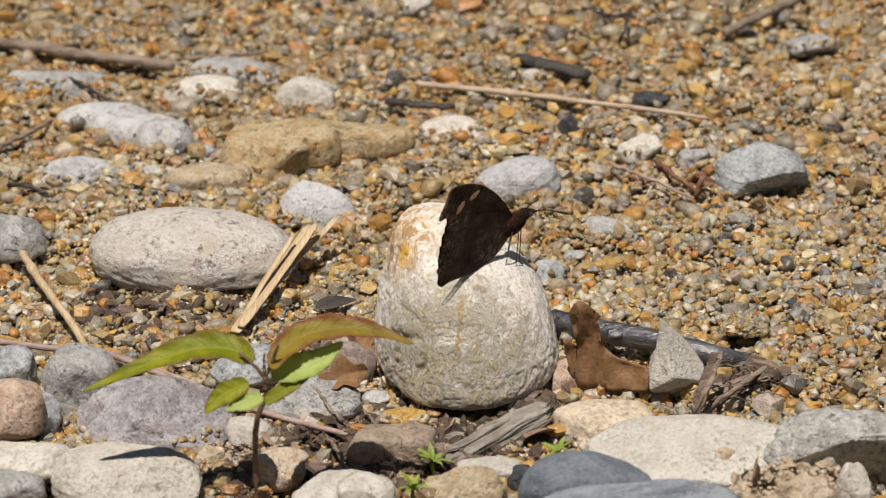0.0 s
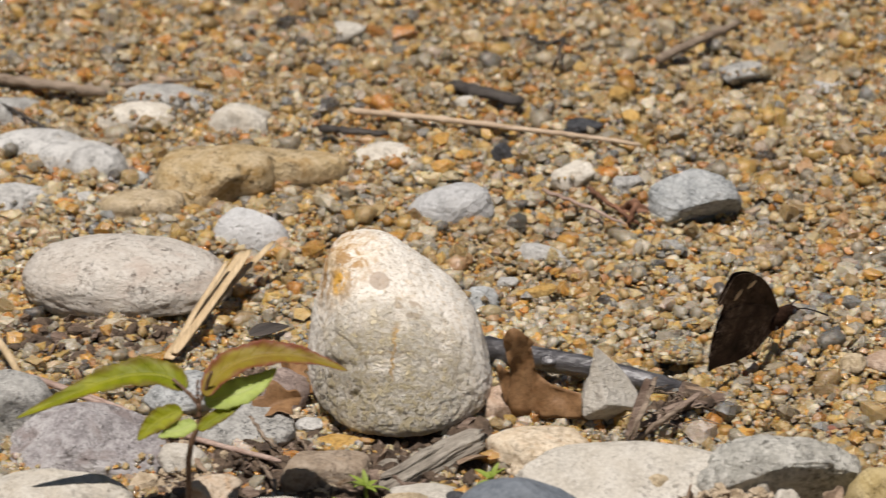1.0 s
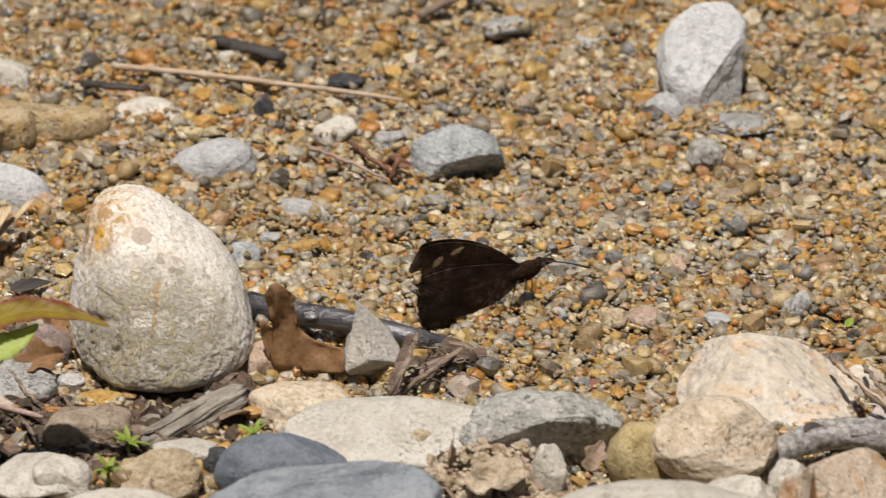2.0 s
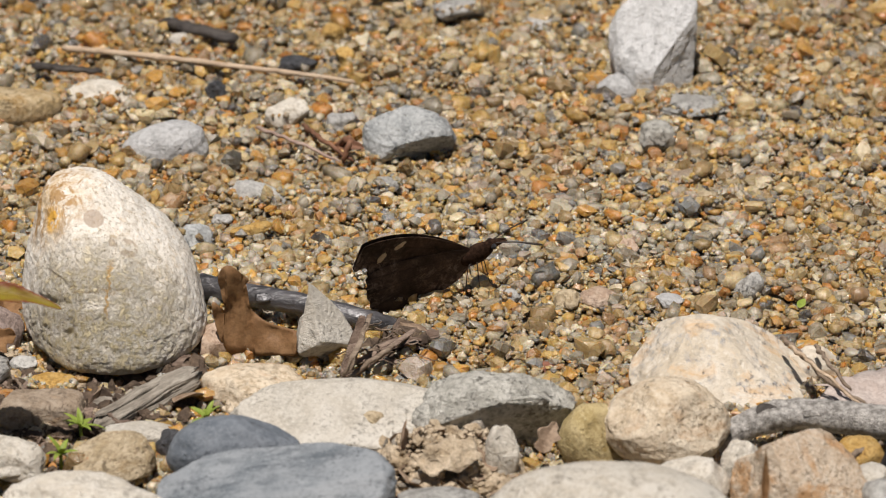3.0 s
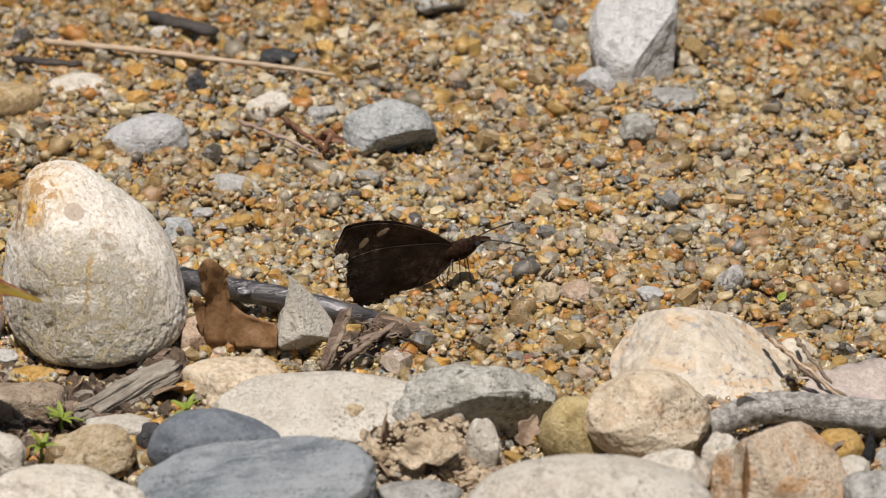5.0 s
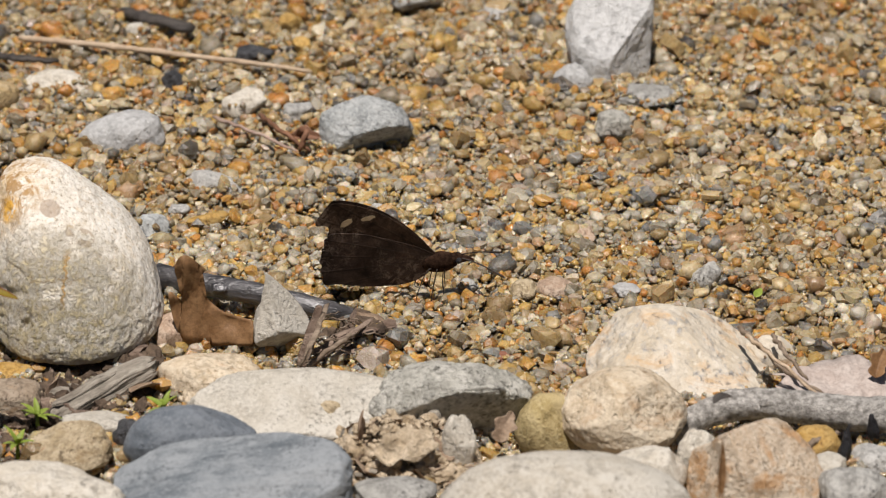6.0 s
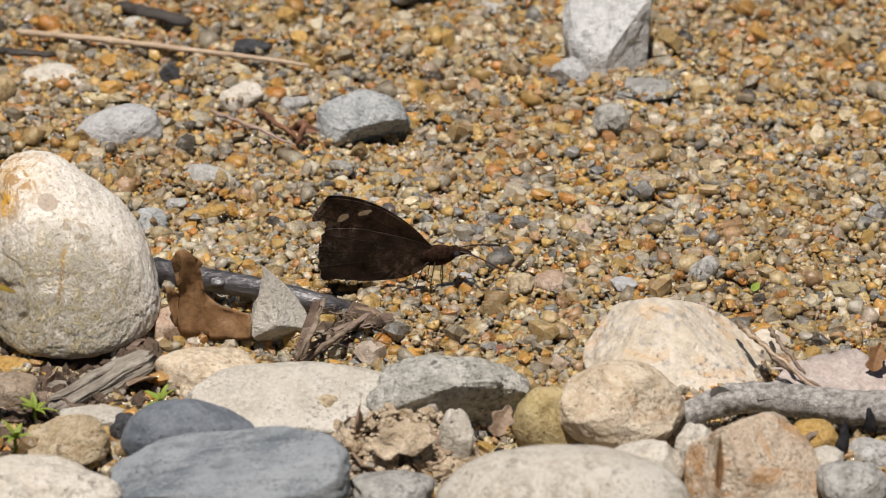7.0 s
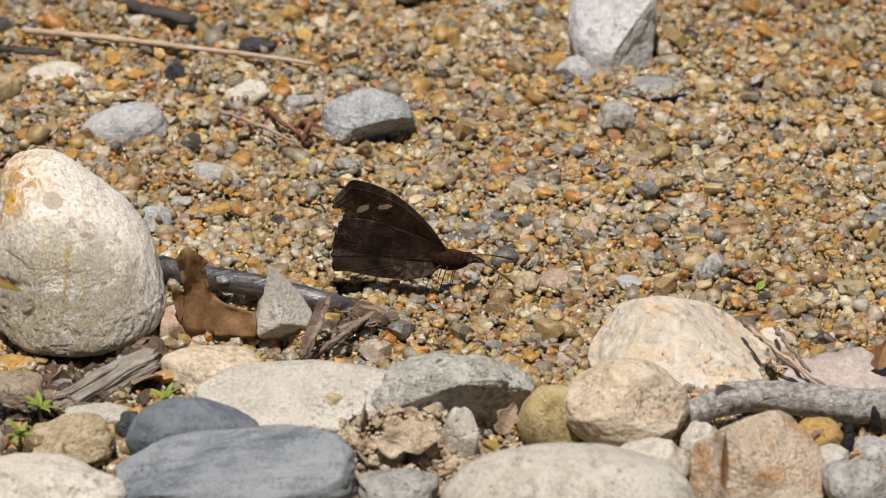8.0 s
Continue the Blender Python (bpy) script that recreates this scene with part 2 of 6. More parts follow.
    level = n.math("MULTIPLY", n.ramp(n.math("MULTIPLY", level, 1000.0), [(0.06, 0.8), (0.22, 0.0)]), n.ramp(n.near((-4 * MM, -18 * MM, 15.2 * MM), 8 * MM), [(0.0, 0.0), (0.3, 0.8)]))
    c = n.mix(upright, c, (0.58, 0.37, 0.14))
    crack = n.math("MAXIMUM", n.math("MULTIPLY", upright, 0.4), level)
    c = n.mix(level, c, (0.36, 0.26, 0.14))
    b = n.bump(n.noise(420, 6, 0.7), 0.35 * MM, 1.0)
    b = n.bump(n.ramp(n.cells(380), [(0.03, 0.0), (0.16, 1.0)]), 0.25 * MM, 0.7, b)
    rough_low = n.math("MULTIPLY", n.ramp(n.noise(620, 6, 0.75), [(0.36, 0.0), (0.6, 1.0)]), n.ramp(low, [(0.0, 0.0), (0.5, 1.0)]))
    b = n.bump(rough_low, 0.7 * MM, 1.0, b)
    b = n.bump(n.noise(1100, 4, 0.75), 0.34 * MM, 1.0, b)
    b = n.bump(n.math("SUBTRACT", 1.0, crack), 0.2 * MM, 0.6, b)
    return n.finish(c, 0.82, b, 0.22)


PALETTE = [(0.000, (0.460, 0.340, 0.155)), (0.110, (0.600, 0.500, 0.295)), (0.230, (0.590, 0.335, 0.075)), (0.320, (0.370, 0.335, 0.255)),
           (0.430, (0.440, 0.410, 0.330)), (0.530, (0.610, 0.420, 0.135)), (0.630, (0.540, 0.250, 0.050)), (0.690, (0.370, 0.265, 0.125)),
           (0.760, (0.700, 0.635, 0.480)), (0.850, (0.230, 0.235, 0.225)), (0.900, (0.490, 0.315, 0.165)), (0.950, (0.090, 0.085, 0.080)),
           (0.970, (0.490, 0.410, 0.330))]


def grain_material(name, source, gloss=0.31):
    """Wet sand grains and pebbles: each takes its own colour; source gives the random number."""
    n = Nodes(name)
    rnd = n.island() if source == "island" else n.object_random()
    c = n.ramp(rnd, [(p, col) for p, col in PALETTE], constant=True)
    tone = n.math("FRACT", n.math("MULTIPLY", rnd, 57.0))
    c = n.mix(1.0, c, n.ramp(tone, [(0.0, 0.6), (1.0, 1.0)]), "MULTIPLY")
    c = n.mix(n.ramp(n.noise(800, 4, 0.72), [(0.36, 0.45), (0.52, 0.0)]), c, (0.19, 0.14, 0.07))
    c = n.mix(n.ramp(n.noise(1900, 2, 0.7), [(0.55, 0.0), (0.75, 0.4)]), c, (0.62, 0.55, 0.42))
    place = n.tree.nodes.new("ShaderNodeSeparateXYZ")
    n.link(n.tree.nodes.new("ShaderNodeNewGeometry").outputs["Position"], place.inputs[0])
    # Grains turn browner and darker in broad patches, more so towards +y.
    far_tone = n.ramp(n.math("MULTIPLY", place.outputs[1], 8.0), [(0.0, 0.0), (1.0, 0.16)])
    wet = n.math("ADD", n.noise(22, 3, 0.6), far_tone)
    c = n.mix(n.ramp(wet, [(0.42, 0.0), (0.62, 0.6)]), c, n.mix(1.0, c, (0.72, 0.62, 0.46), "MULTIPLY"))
    r = n.ramp(n.noise(700, 3), [(0.36, gloss - 0.16), (0.66, gloss + 0.2)])
    b = n.bump(n.noise(900, 4, 0.7), 0.32 * MM, 1.0)
    b = n.bump(n.noise(3200, 2, 0.6), 0.12 * MM, 1.0, b)
    n.link(b, n.bsdf.inputs["Coat Normal"])
    n.bsdf.inputs["Coat Weight"].default_value = 0.35
    n.bsdf.inputs["Coat Roughness"].default_value = 0.12
    n.bsdf.inputs["Subsurface Weight"].default_value = 0.52
    n.bsdf.inputs["Subsurface Radius"].default_value = (1.0, 0.62, 0.3)
    n.bsdf.inputs["Subsurface Scale"].default_value = 0.8 * MM
    return n.finish(c, r, b, 0.75)


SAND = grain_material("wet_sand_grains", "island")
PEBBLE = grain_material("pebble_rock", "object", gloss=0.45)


def ground_material():
    n = Nodes("damp_sand_bed")
    cells = n.cells(520, output="Color")
    dist = n.cells(520)
    sep = n.tree.nodes.new("ShaderNodeSeparateColor")
    n.link(cells, sep.inputs[0])
    c = n.ramp(sep.outputs[0], [(p, tuple(v * 0.8 for v in col)) for p, col in PALETTE], constant=True)
    # Shade in the gaps between grains is put into the colour.
    c = n.mix(n.ramp(dist, [(0.3, 0.0), (0.6, 0.8)]), c, (0.07, 0.05, 0.028))
    c = n.mix(n.ramp(n.noise(3.0, 5), [(0.4, 0.0), (0.7, 0.35)]), c, (0.2, 0.16, 0.1))
    b = n.bump(n.math("SUBTRACT", 1.0, dist), 1.2 * MM, 0.9)
    return n.finish(c, 0.6, b, 0.4)


def plain(name, a, b, scale, rough, relief=0.1, vec=None, translucent=0.0, spec=0.35):
    """Two tones of a colour broken up at two scales."""
    n = Nodes(name)
    v = n.stretch(*vec) if vec else None
    c = n.mix(n.ramp(n.noise(scale, 4, 0.6, vec=v), [(0.35, 0.0), (0.65, 1.0)]), a, b)
    c = n.mix(n.ramp(n.noise(scale * 5, 3, 0.7, vec=v), [(0.4, 0.35), (0.55, 0.0)]), c, tuple(0.45 * x for x in a))
    bump = n.bump(n.noise(scale * 2.5, 4, 0.7, vec=v), relief * MM, 0.8)
    mat = n.finish(c, rough, bump, spec)
    if translucent:
        t = n.tree.nodes.new("ShaderNodeBsdfTranslucent")
        n.put(t.inputs["Color"], n.mix(1.0, c, (1.0, 0.95, 0.45), "MULTIPLY"))
        m = n.tree.nodes.new("ShaderNodeMixShader")
        m.inputs[0].default_value = translucent
        n.link(n.bsdf.outputs[0], m.inputs[1])
        n.link(t.outputs[0], m.inputs[2])
        n.link(m.outputs[0], n.out.inputs["Surface"])
    return mat


STRAW = plain("dry_straw", (0.46, 0.335, 0.185), (0.64, 0.50, 0.31), 500, 0.55, 0.25, vec=(1, 0.12, 0.3))
TWIG = plain("weathered_twig", (0.16, 0.115, 0.078), (0.33, 0.26, 0.19), 700, 0.75, 0.4, vec=(0.12, 1, 1))
PALE_TWIG = plain("pale_twig", (0.40, 0.29, 0.19), (0.56, 0.44, 0.31), 600, 0.7, 0.3, vec=(0.12, 1, 1))
PINK_TWIG = plain("pinkish_straw", (0.30, 0.205, 0.16), (0.44, 0.33, 0.27), 600, 0.65, 0.25, vec=(0.15, 1, 1))
RED_TWIG = plain("reddish_twig", (0.14, 0.065, 0.035), (0.25, 0.125, 0.07), 600, 0.65, 0.2, vec=(0.2, 1, 1))
WET_BARK = plain("wet_bark", (0.028, 0.026, 0.026), (0.11, 0.106, 0.108), 420, 0.3, 0.5, vec=(0.25, 1, 1), spec=0.9)
GREY_BARK = plain("grey_driftwood", (0.235, 0.22, 0.195), (0.68, 0.65, 0.595), 1000, 0.85, 1.2, vec=(0.85, 1, 1))
BARK = plain("old_bark", (0.22, 0.19, 0.15), (0.44, 0.40, 0.33), 620, 0.85, 1.2, vec=(0.2, 1, 1))
DARK_BARK = plain("dark_bark", (0.035, 0.03, 0.026), (0.085, 0.072, 0.06), 420, 0.6, 0.8, vec=(0.2, 1, 1))
ROTTED = plain("rotted_wood", (0.13, 0.085, 0.06), (0.31, 0.235, 0.18), 420, 0.85, 1.3, vec=(0.3, 1, 1))
CHAR = plain("charcoal", (0.012, 0.012, 0.014), (0.03, 0.03, 0.034), 500, 0.45, 1.0)
TAN_LEAF = plain("tan_dead_leaf", (0.40, 0.27, 0.18), (0.52, 0.38, 0.27), 260, 0.6, 0.25, translucent=0.2)
DEAD_LEAF = plain("dead_leaf", (0.24, 0.125, 0.052), (0.36, 0.21, 0.10), 260, 0.55, 0.25, translucent=0.25)
PALE_LEAF = plain("bleached_leaf", (0.40, 0.33, 0.285), (0.52, 0.455, 0.405), 260, 0.7, 0.25)
LITTER = plain("leaf_litter", (0.20, 0.135, 0.085), (0.38, 0.285, 0.20), 300, 0.8, 0.6)
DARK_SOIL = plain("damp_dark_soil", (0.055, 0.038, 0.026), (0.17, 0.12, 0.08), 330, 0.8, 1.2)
SOIL = plain("dry_soil", (0.41, 0.315, 0.20), (0.66, 0.55, 0.40), 330, 0.95, 1.6)


def leaf_material(name, a, b, rim, vein, glow):
    """A living leaf: clouded green, paler veins, a coloured saw edge; light shines through."""
    n = Nodes(name)
    sep = n.tree.nodes.new("ShaderNodeSeparateXYZ")
    n.link(n.tree.nodes.new("ShaderNodeTexCoord").outputs["UV"], sep.inputs[0])
    across = n.math("MULTIPLY", n.math("ABSOLUTE", n.math("SUBTRACT", sep.outputs[1], 0.5)), 2.0)
    c = n.mix(n.ramp(n.noise(160, 4, 0.6), [(0.36, 0.0), (0.64, 1.0)]), a, b)
    edge = n.math("ADD", across, n.math("MULTIPLY", n.math("SUBTRACT", n.noise(420, 4, 0.7), 0.5), 0.9))
    c = n.mix(n.ramp(edge, [(0.55, 0.0), (0.95, 0.9)]), c, rim)
    side = n.math("FRACT", n.math("SUBTRACT", n.math("MULTIPLY", sep.outputs[0], 11.0), n.math("MULTIPLY", across, 1.3)))
    ribs = n.math("MAXIMUM", n.ramp(across, [(0.03, 1.0), (0.10, 0.0)]), n.ramp(side, [(0.0, 0.6), (0.09, 0.0)]))
    c = n.mix(n.math("MULTIPLY", ribs, 0.7), c, vein)
    mat = n.finish(c, 0.5, n.bump(n.math("ADD", ribs, n.math("MULTIPLY", n.noise(700, 3), 0.5)), 0.15 * MM, 0.8), 0.25)
    t = n.tree.nodes.new("ShaderNodeBsdfTranslucent")
    n.put(t.inputs["Color"], n.mix(1.0, c, (1.0, 0.95, 0.45), "MULTIPLY"))
    m = n.tree.nodes.new("ShaderNodeMixShader")
    m.inputs[0].default_value = glow
    n.link(n.bsdf.outputs[0], m.inputs[1])
    n.link(t.outputs[0], m.inputs[2])
    n.link(m.outputs[0], n.out.inputs["Surface"])
    return mat


LEAF = leaf_material("green_leaf", (0.215, 0.25, 0.009), (0.39, 0.40, 0.017), (0.21, 0.155, 0.025), (0.44, 0.45, 0.055), 0.45)
LEAF_RED = leaf_material("bronze_leaf", (0.29, 0.19, 0.035), (0.40, 0.33, 0.03), (0.27, 0.07, 0.045), (0.44, 0.33, 0.06), 0.45)
LEAF_LIGHT = leaf_material("light_green_leaf", (0.46, 0.58, 0.13), (0.60, 0.70, 0.24), (0.42, 0.50, 0.12), (0.66, 0.74, 0.34), 0.5)
STEM = plain("stem", (0.13, 0.075, 0.045), (0.20, 0.12, 0.07), 500, 0.5, 0.1)
SPROUT = plain("sprout", (0.27, 0.37, 0.045), (0.45, 0.55, 0.12), 600, 0.5, 0.05, translucent=0.4)


def wing_material(name, dark, brown, frost, scale):
    """Dark wing scales with brown clouds, paler frosted marks, faint veins fanning from the root and fine grain."""
    n = Nodes(name)
    c = n.mix(n.ramp(n.noise(scale, 5, 0.65, warp=0.6), [(0.36, 0.0), (0.64, 1.0)]), dark, brown)
    marks = n.math("MULTIPLY", n.ramp(n.noise(620, 5, 0.78, warp=0.8), [(0.47, 0.0), (0.6, 1.0)]), n.ramp(n.noise(130, 3), [(0.46, 0.0), (0.58, 0.75)]))
    c = n.mix(marks, c, frost)
    sep = n.tree.nodes.new("ShaderNodeSeparateXYZ")
    n.link(n.coord, sep.inputs[0])
    angle = n.math("ARCTAN2", n.math("ADD", sep.outputs[2], 0.6 * MM), n.math("SUBTRACT", 1.5 * MM, sep.outputs[0]))
    rib = n.math("ABSOLUTE", n.math("SUBTRACT", n.math("FRACT", n.math("MULTIPLY", angle, 5.6)), 0.5))
    vein = n.ramp(rib, [(0.42, 0.0), (0.5, 0.45)])
    c = n.mix(vein, c, dark)
    c = n.mix(n.ramp(n.noise(2600, 2, 0.7), [(0.4, 0.3), (0.55, 0.0)]), c, dark)
    b = n.bump(vein, 0.12 * MM, 0.8)
    return n.finish(c, 0.7, n.bump(n.noise(2400, 2), 0.04 * MM, 0.6, b), 0.05)


WING = wing_material("wing_underside", (0.020, 0.013, 0.009), (0.105, 0.066, 0.045), (0.26, 0.19, 0.14), 190)
WING_HIND = wing_material("hindwing_underside", (0.020, 0.014, 0.011), (0.098, 0.066, 0.050), (0.26, 0.20, 0.16), 170)
FUR = plain("body_fur", (0.016, 0.009, 0.006), (0.060, 0.033, 0.021), 1300, 0.95, 0.3, spec=0.05)
WING_SPOT = plain("wing_spot", (0.46, 0.33, 0.19), (0.60, 0.47, 0.30), 900, 0.7, 0.05)
WING_ORANGE = plain("wing_orange", (0.52, 0.17, 0.015), (0.66, 0.27, 0.03), 500, 0.6, 0.05, translucent=0.3)
LEG = plain("insect_leg", (0.022, 0.016, 0.012), (0.05, 0.036, 0.028), 1500, 0.6, 0.05)


# ---- builders ----
def mesh_object(name, verts, faces, material, parent=None, label="", smooth=True):
    me = bpy.data.meshes.new(name)
    me.from_pydata([tuple(v) for v in verts], [], [tuple(f) for f in faces])
    me.materials.append(material)
    if smooth:
        me.polygons.foreach_set("use_smooth", [True] * len(me.polygons))
    me.update()
    ob = new(name, me)
    if parent:
        ob.parent = parent
    if label:
        ob["label"] = label
    return ob


BALLS = {}


def ball(level):
    """Unit icosphere as arrays of points and triangles."""
    if level not in BALLS:
        bm = bmesh.new()
        bmesh.ops.create_icosphere(bm, subdivisions=level, radius=1.0)
        BALLS[level] = (np.array([v.co[:] for v in bm.verts]), [[v.index for v in f.verts] for f in bm.faces])
        bm.free()
    return BALLS[level]


def ellipsoid_stone(size, seed, cuts, lumps, level, square=2.3, facets=(), dents=()):
    """Points of one worn stone in metres: a rounded box with flat worn faces and lumps."""
    rng = np.random.RandomState(seed)
    p, faces = ball(level)
    p = p / (np.abs(p) ** square).sum(1, keepdims=True) ** (1 / square)
    for _ in range(cuts):
        d = rng.normal(size=3)
        d /= np.linalg.norm(d)
        c = rng.uniform(0.62, 0.86)
        over = np.maximum(p @ d - c, 0)
        p = p - 0.92 * over[:, None] * d
    for nx, ny, nz, c in facets:
        d = np.array((nx, ny, nz)) / math.sqrt(nx * nx + ny * ny + nz * nz)
        p = p - 0.95 * np.maximum(p @ d - c, 0)[:, None] * d
    for nx, ny, nz, radius, depth in dents:
        d = np.array((nx, ny, nz)) / math.sqrt(nx * nx + ny * ny + nz * nz)
        far = np.linalg.norm(p / np.linalg.norm(p, axis=1, keepdims=True) - d, axis=1)
        p = p - (depth * np.clip(1.5 - 1.5 * far / radius, 0, 1) ** 0.7)[:, None] * d
    off = Vector(rng.uniform(-50, 50, 3))
    unit = np.linalg.norm(p, axis=1, keepdims=True)
    amount = np.array([lumps * (noise.noise(Vector(q) * 1.3 + off) + 0.45 * noise.noise(Vector(q) * 3.1 + off) + 0.22 * noise.noise(Vector(q) * 7.0 + off)
                                + 0.14 * noise.noise(Vector(q) * 15.0 + off) + 0.08 * noise.noise(Vector(q) * 31.0 + off)) for q in p])
    p = p * (1 + amount[:, None] / np.maximum(unit, 0.4))
    ext = np.abs(p).max(0)
    return p / ext * np.array(size), faces


DRIFTS = []


def one_skin(shells, centre):
    """One closed skin round several overlapping lumps, seen from a point inside them."""
    trees = [BVHTree.FromPolygons([Vector(v) for v in p], f) for p, f in shells]
    dirs, faces = ball(5)
    skin = []
    for d in dirs:
        d = Vector((d[0], d[1] * 0.8, d[2] * 0.45)).normalized()
        hits = [t.ray_cast(centre + d * 0.2, -d, 0.2)[0] for t in trees]
        skin.append(max(((h - centre).length for h in hits if h), default=1.0 * MM) * d + centre)
    bm = bmesh.new()
    verts = [bm.verts.new(v) for v in skin]
    for t in faces:
        bm.faces.new([verts[k] for k in t])
    for _ in range(4):
        bmesh.ops.smooth_vert(bm, verts=bm.verts[:], factor=0.5, use_axis_x=True, use_axis_y=True, use_axis_z=True)
    skin = np.array([v.co[:] for v in verts])
    bm.free()
    return skin, faces


def stone(name, place, size, turn, seed, rock_name, label, cuts=6, lumps=0.13, level=4, lobes=(), square=2.3, category="stone", group="", facets=(), dents=()):
    """A stone in one mesh; further lobes: (offset, size) in millimetres. place and size in millimetres, turn in degrees."""
    p, f = ellipsoid_stone(np.array(size) * MM, seed, cuts, lumps, level, square, facets, dents)
    if lobes:
        shells = [(p, f)]
        for k, (o, s) in enumerate(lobes):
            q, g = ellipsoid_stone(np.array(s) * MM, seed + 17 + k, cuts, lumps, level, square)
            shells.append((q + np.array(o) * MM, g))
        p, f = one_skin(shells, Vector(lobes[0][0]) * (MM * size[0] / (size[0] + lobes[0][1][0])))
    ob = mesh_object(name, p, f, ROCK[rock_name])
    if place[2] < 0.48 * size[2] and rock_name != "chalk" and place[1] > -62:
        DRIFTS.append((ob, place, size, seed))
    ob.matrix_world = pose(*(v * MM for v in place), *turn)
    return tagged(ob, label, category, group)


def tube_mesh(path, radii, sides=8, wobble=0.0, seed=1, flat=1.0):
    """Points and faces of a closed tube along a path (metres)."""
    rng = np.random.RandomState(seed)
    path = [Vector(p) for p in path]
    verts, faces = [], []
    for i, p in enumerate(path):
        d = (path[min(i + 1, len(path) - 1)] - path[max(i - 1, 0)]).normalized()
        side = d.cross(Vector((0, 0, 1)))
        side = side.normalized() if side.length > 1e-3 else Vector((1, 0, 0))
        up = side.cross(d).normalized()
        for k in range(sides):
            a = 2 * math.pi * k / sides
            r = radii[i] * (1 + wobble * rng.uniform(-1, 1))
            verts.append(p + side * (r * math.cos(a)) + up * (r * flat * math.sin(a)))
    for i in range(len(path) - 1):
        for k in range(sides):
            a, b = i * sides + k, i * sides + (k + 1) % sides
            faces.append((a, b, b + sides, a + sides))
    faces.append(tuple(reversed(range(sides))))
    faces.append(tuple(range((len(path) - 1) * sides, len(path) * sides)))
    return verts, faces


def smooth_path(points, steps, jitter=0.0, seed=3):
    """A soft curve through a few points, with a little unevenness."""
    rng = np.random.RandomState(seed)
    pts = np.array(points, float)
    out = []
    for i in range(len(pts) - 1):
        p0, p1, p2, p3 = pts[max(i - 1, 0)], pts[i], pts[i + 1], pts[min(i + 2, len(pts) - 1)]
        for k in range(steps):
            t = k / steps
            out.append(0.5 * (2 * p1 + (p2 - p0) * t + (2 * p0 - 5 * p1 + 4 * p2 - p3) * t * t + (3 * p1 - p0 - 3 * p2 + p3) * t ** 3))
    out.append(pts[-1])
    out = np.array(out)
    out[1:-1] += rng.normal(size=out[1:-1].shape) * jitter
    return out


def stick(name, points, radius, material, label, taper=0.6, jitter=0.15, seed=1, flat=1.0, sides=9, category="twig", knots=0, parent=None, steps=7, group="", rough=0.10):
    """A stick through points, in millimetres."""
    path = smooth_path(np.array(points) * MM, steps, jitter * MM, seed)
    n = len(path)
    rng = np.random.RandomState(seed + 5)
    radii = [radius * MM * (1 + (taper - 1) * i / (n - 1)) * (1 + rough * rng.uniform(-1, 1)) for i in range(n)]
    radii[0] *= 0.7
    radii[-1] *= 0.6
    for _ in range(knots):
        radii[rng.randint(2, n - 2)] *= 1.35
    origin = path[n // 2].copy()
    v, f = tube_mesh(path - origin, radii, sides, rough, seed, flat)
    ob = mesh_object(name, v, f, material, parent)
    ob.location = origin
    return ob if parent else tagged(ob, label, category, group)


# ---- ground ----
HOLE = (-10.5, -21.7)
HOLLOWS = ((*HOLE, 3.0, 3.2, 5.5), (HOLE[0] + 1, HOLE[1] + 11, 13.0, 7.0, -2.2), (-9.4, -16.7, 9.0, 6.0, 2.0))


def ground_height(x, y):
    """Height of the sand in metres at a place in metres."""
    z = 1.7 * noise.noise(Vector((x * 28, y * 28, 3.1))) + 2.3 * noise.noise(Vector((x * 75, y * 75, 8.2))) + 1.9 * noise.noise(Vector((x * 190, y * 190, 1.7)))
    for hx, hy, rx, ry, depth in HOLLOWS:
        q = ((x / MM - hx) / rx) ** 2 + ((y / MM - hy) / ry) ** 2
        z -= depth * math.exp(-q * 1.6)
    fade = 1.0 / (1.0 + (max(0.0, math.hypot(x, y) - 0.2) / 0.3) ** 2)
    return z * MM * fade - 0.4 * MM


def make_ground():
    fine = np.arange(-0.20, 0.2001, 0.0025)
    far = np.array([0.22, 0.26, 0.34, 0.5, 0.8, 1.4, 3, 7, 20, 60, 200, 600])
    line = np.concatenate([-far[::-1], fine, far])
    n = len(line)
    verts = [(x, y, ground_height(x, y) - 0.6 * MM) for y in line for x in line]
    faces = [(j * n + i, j * n + i + 1, (j + 1) * n + i + 1, (j + 1) * n + i) for j in range(n - 1) for i in range(n - 1)]
    ob = mesh_object("ground", verts, faces, ground_material())
    tagged(ob, "damp tan river sand bed reaching far away", "ground", kind="structure")


make_ground()


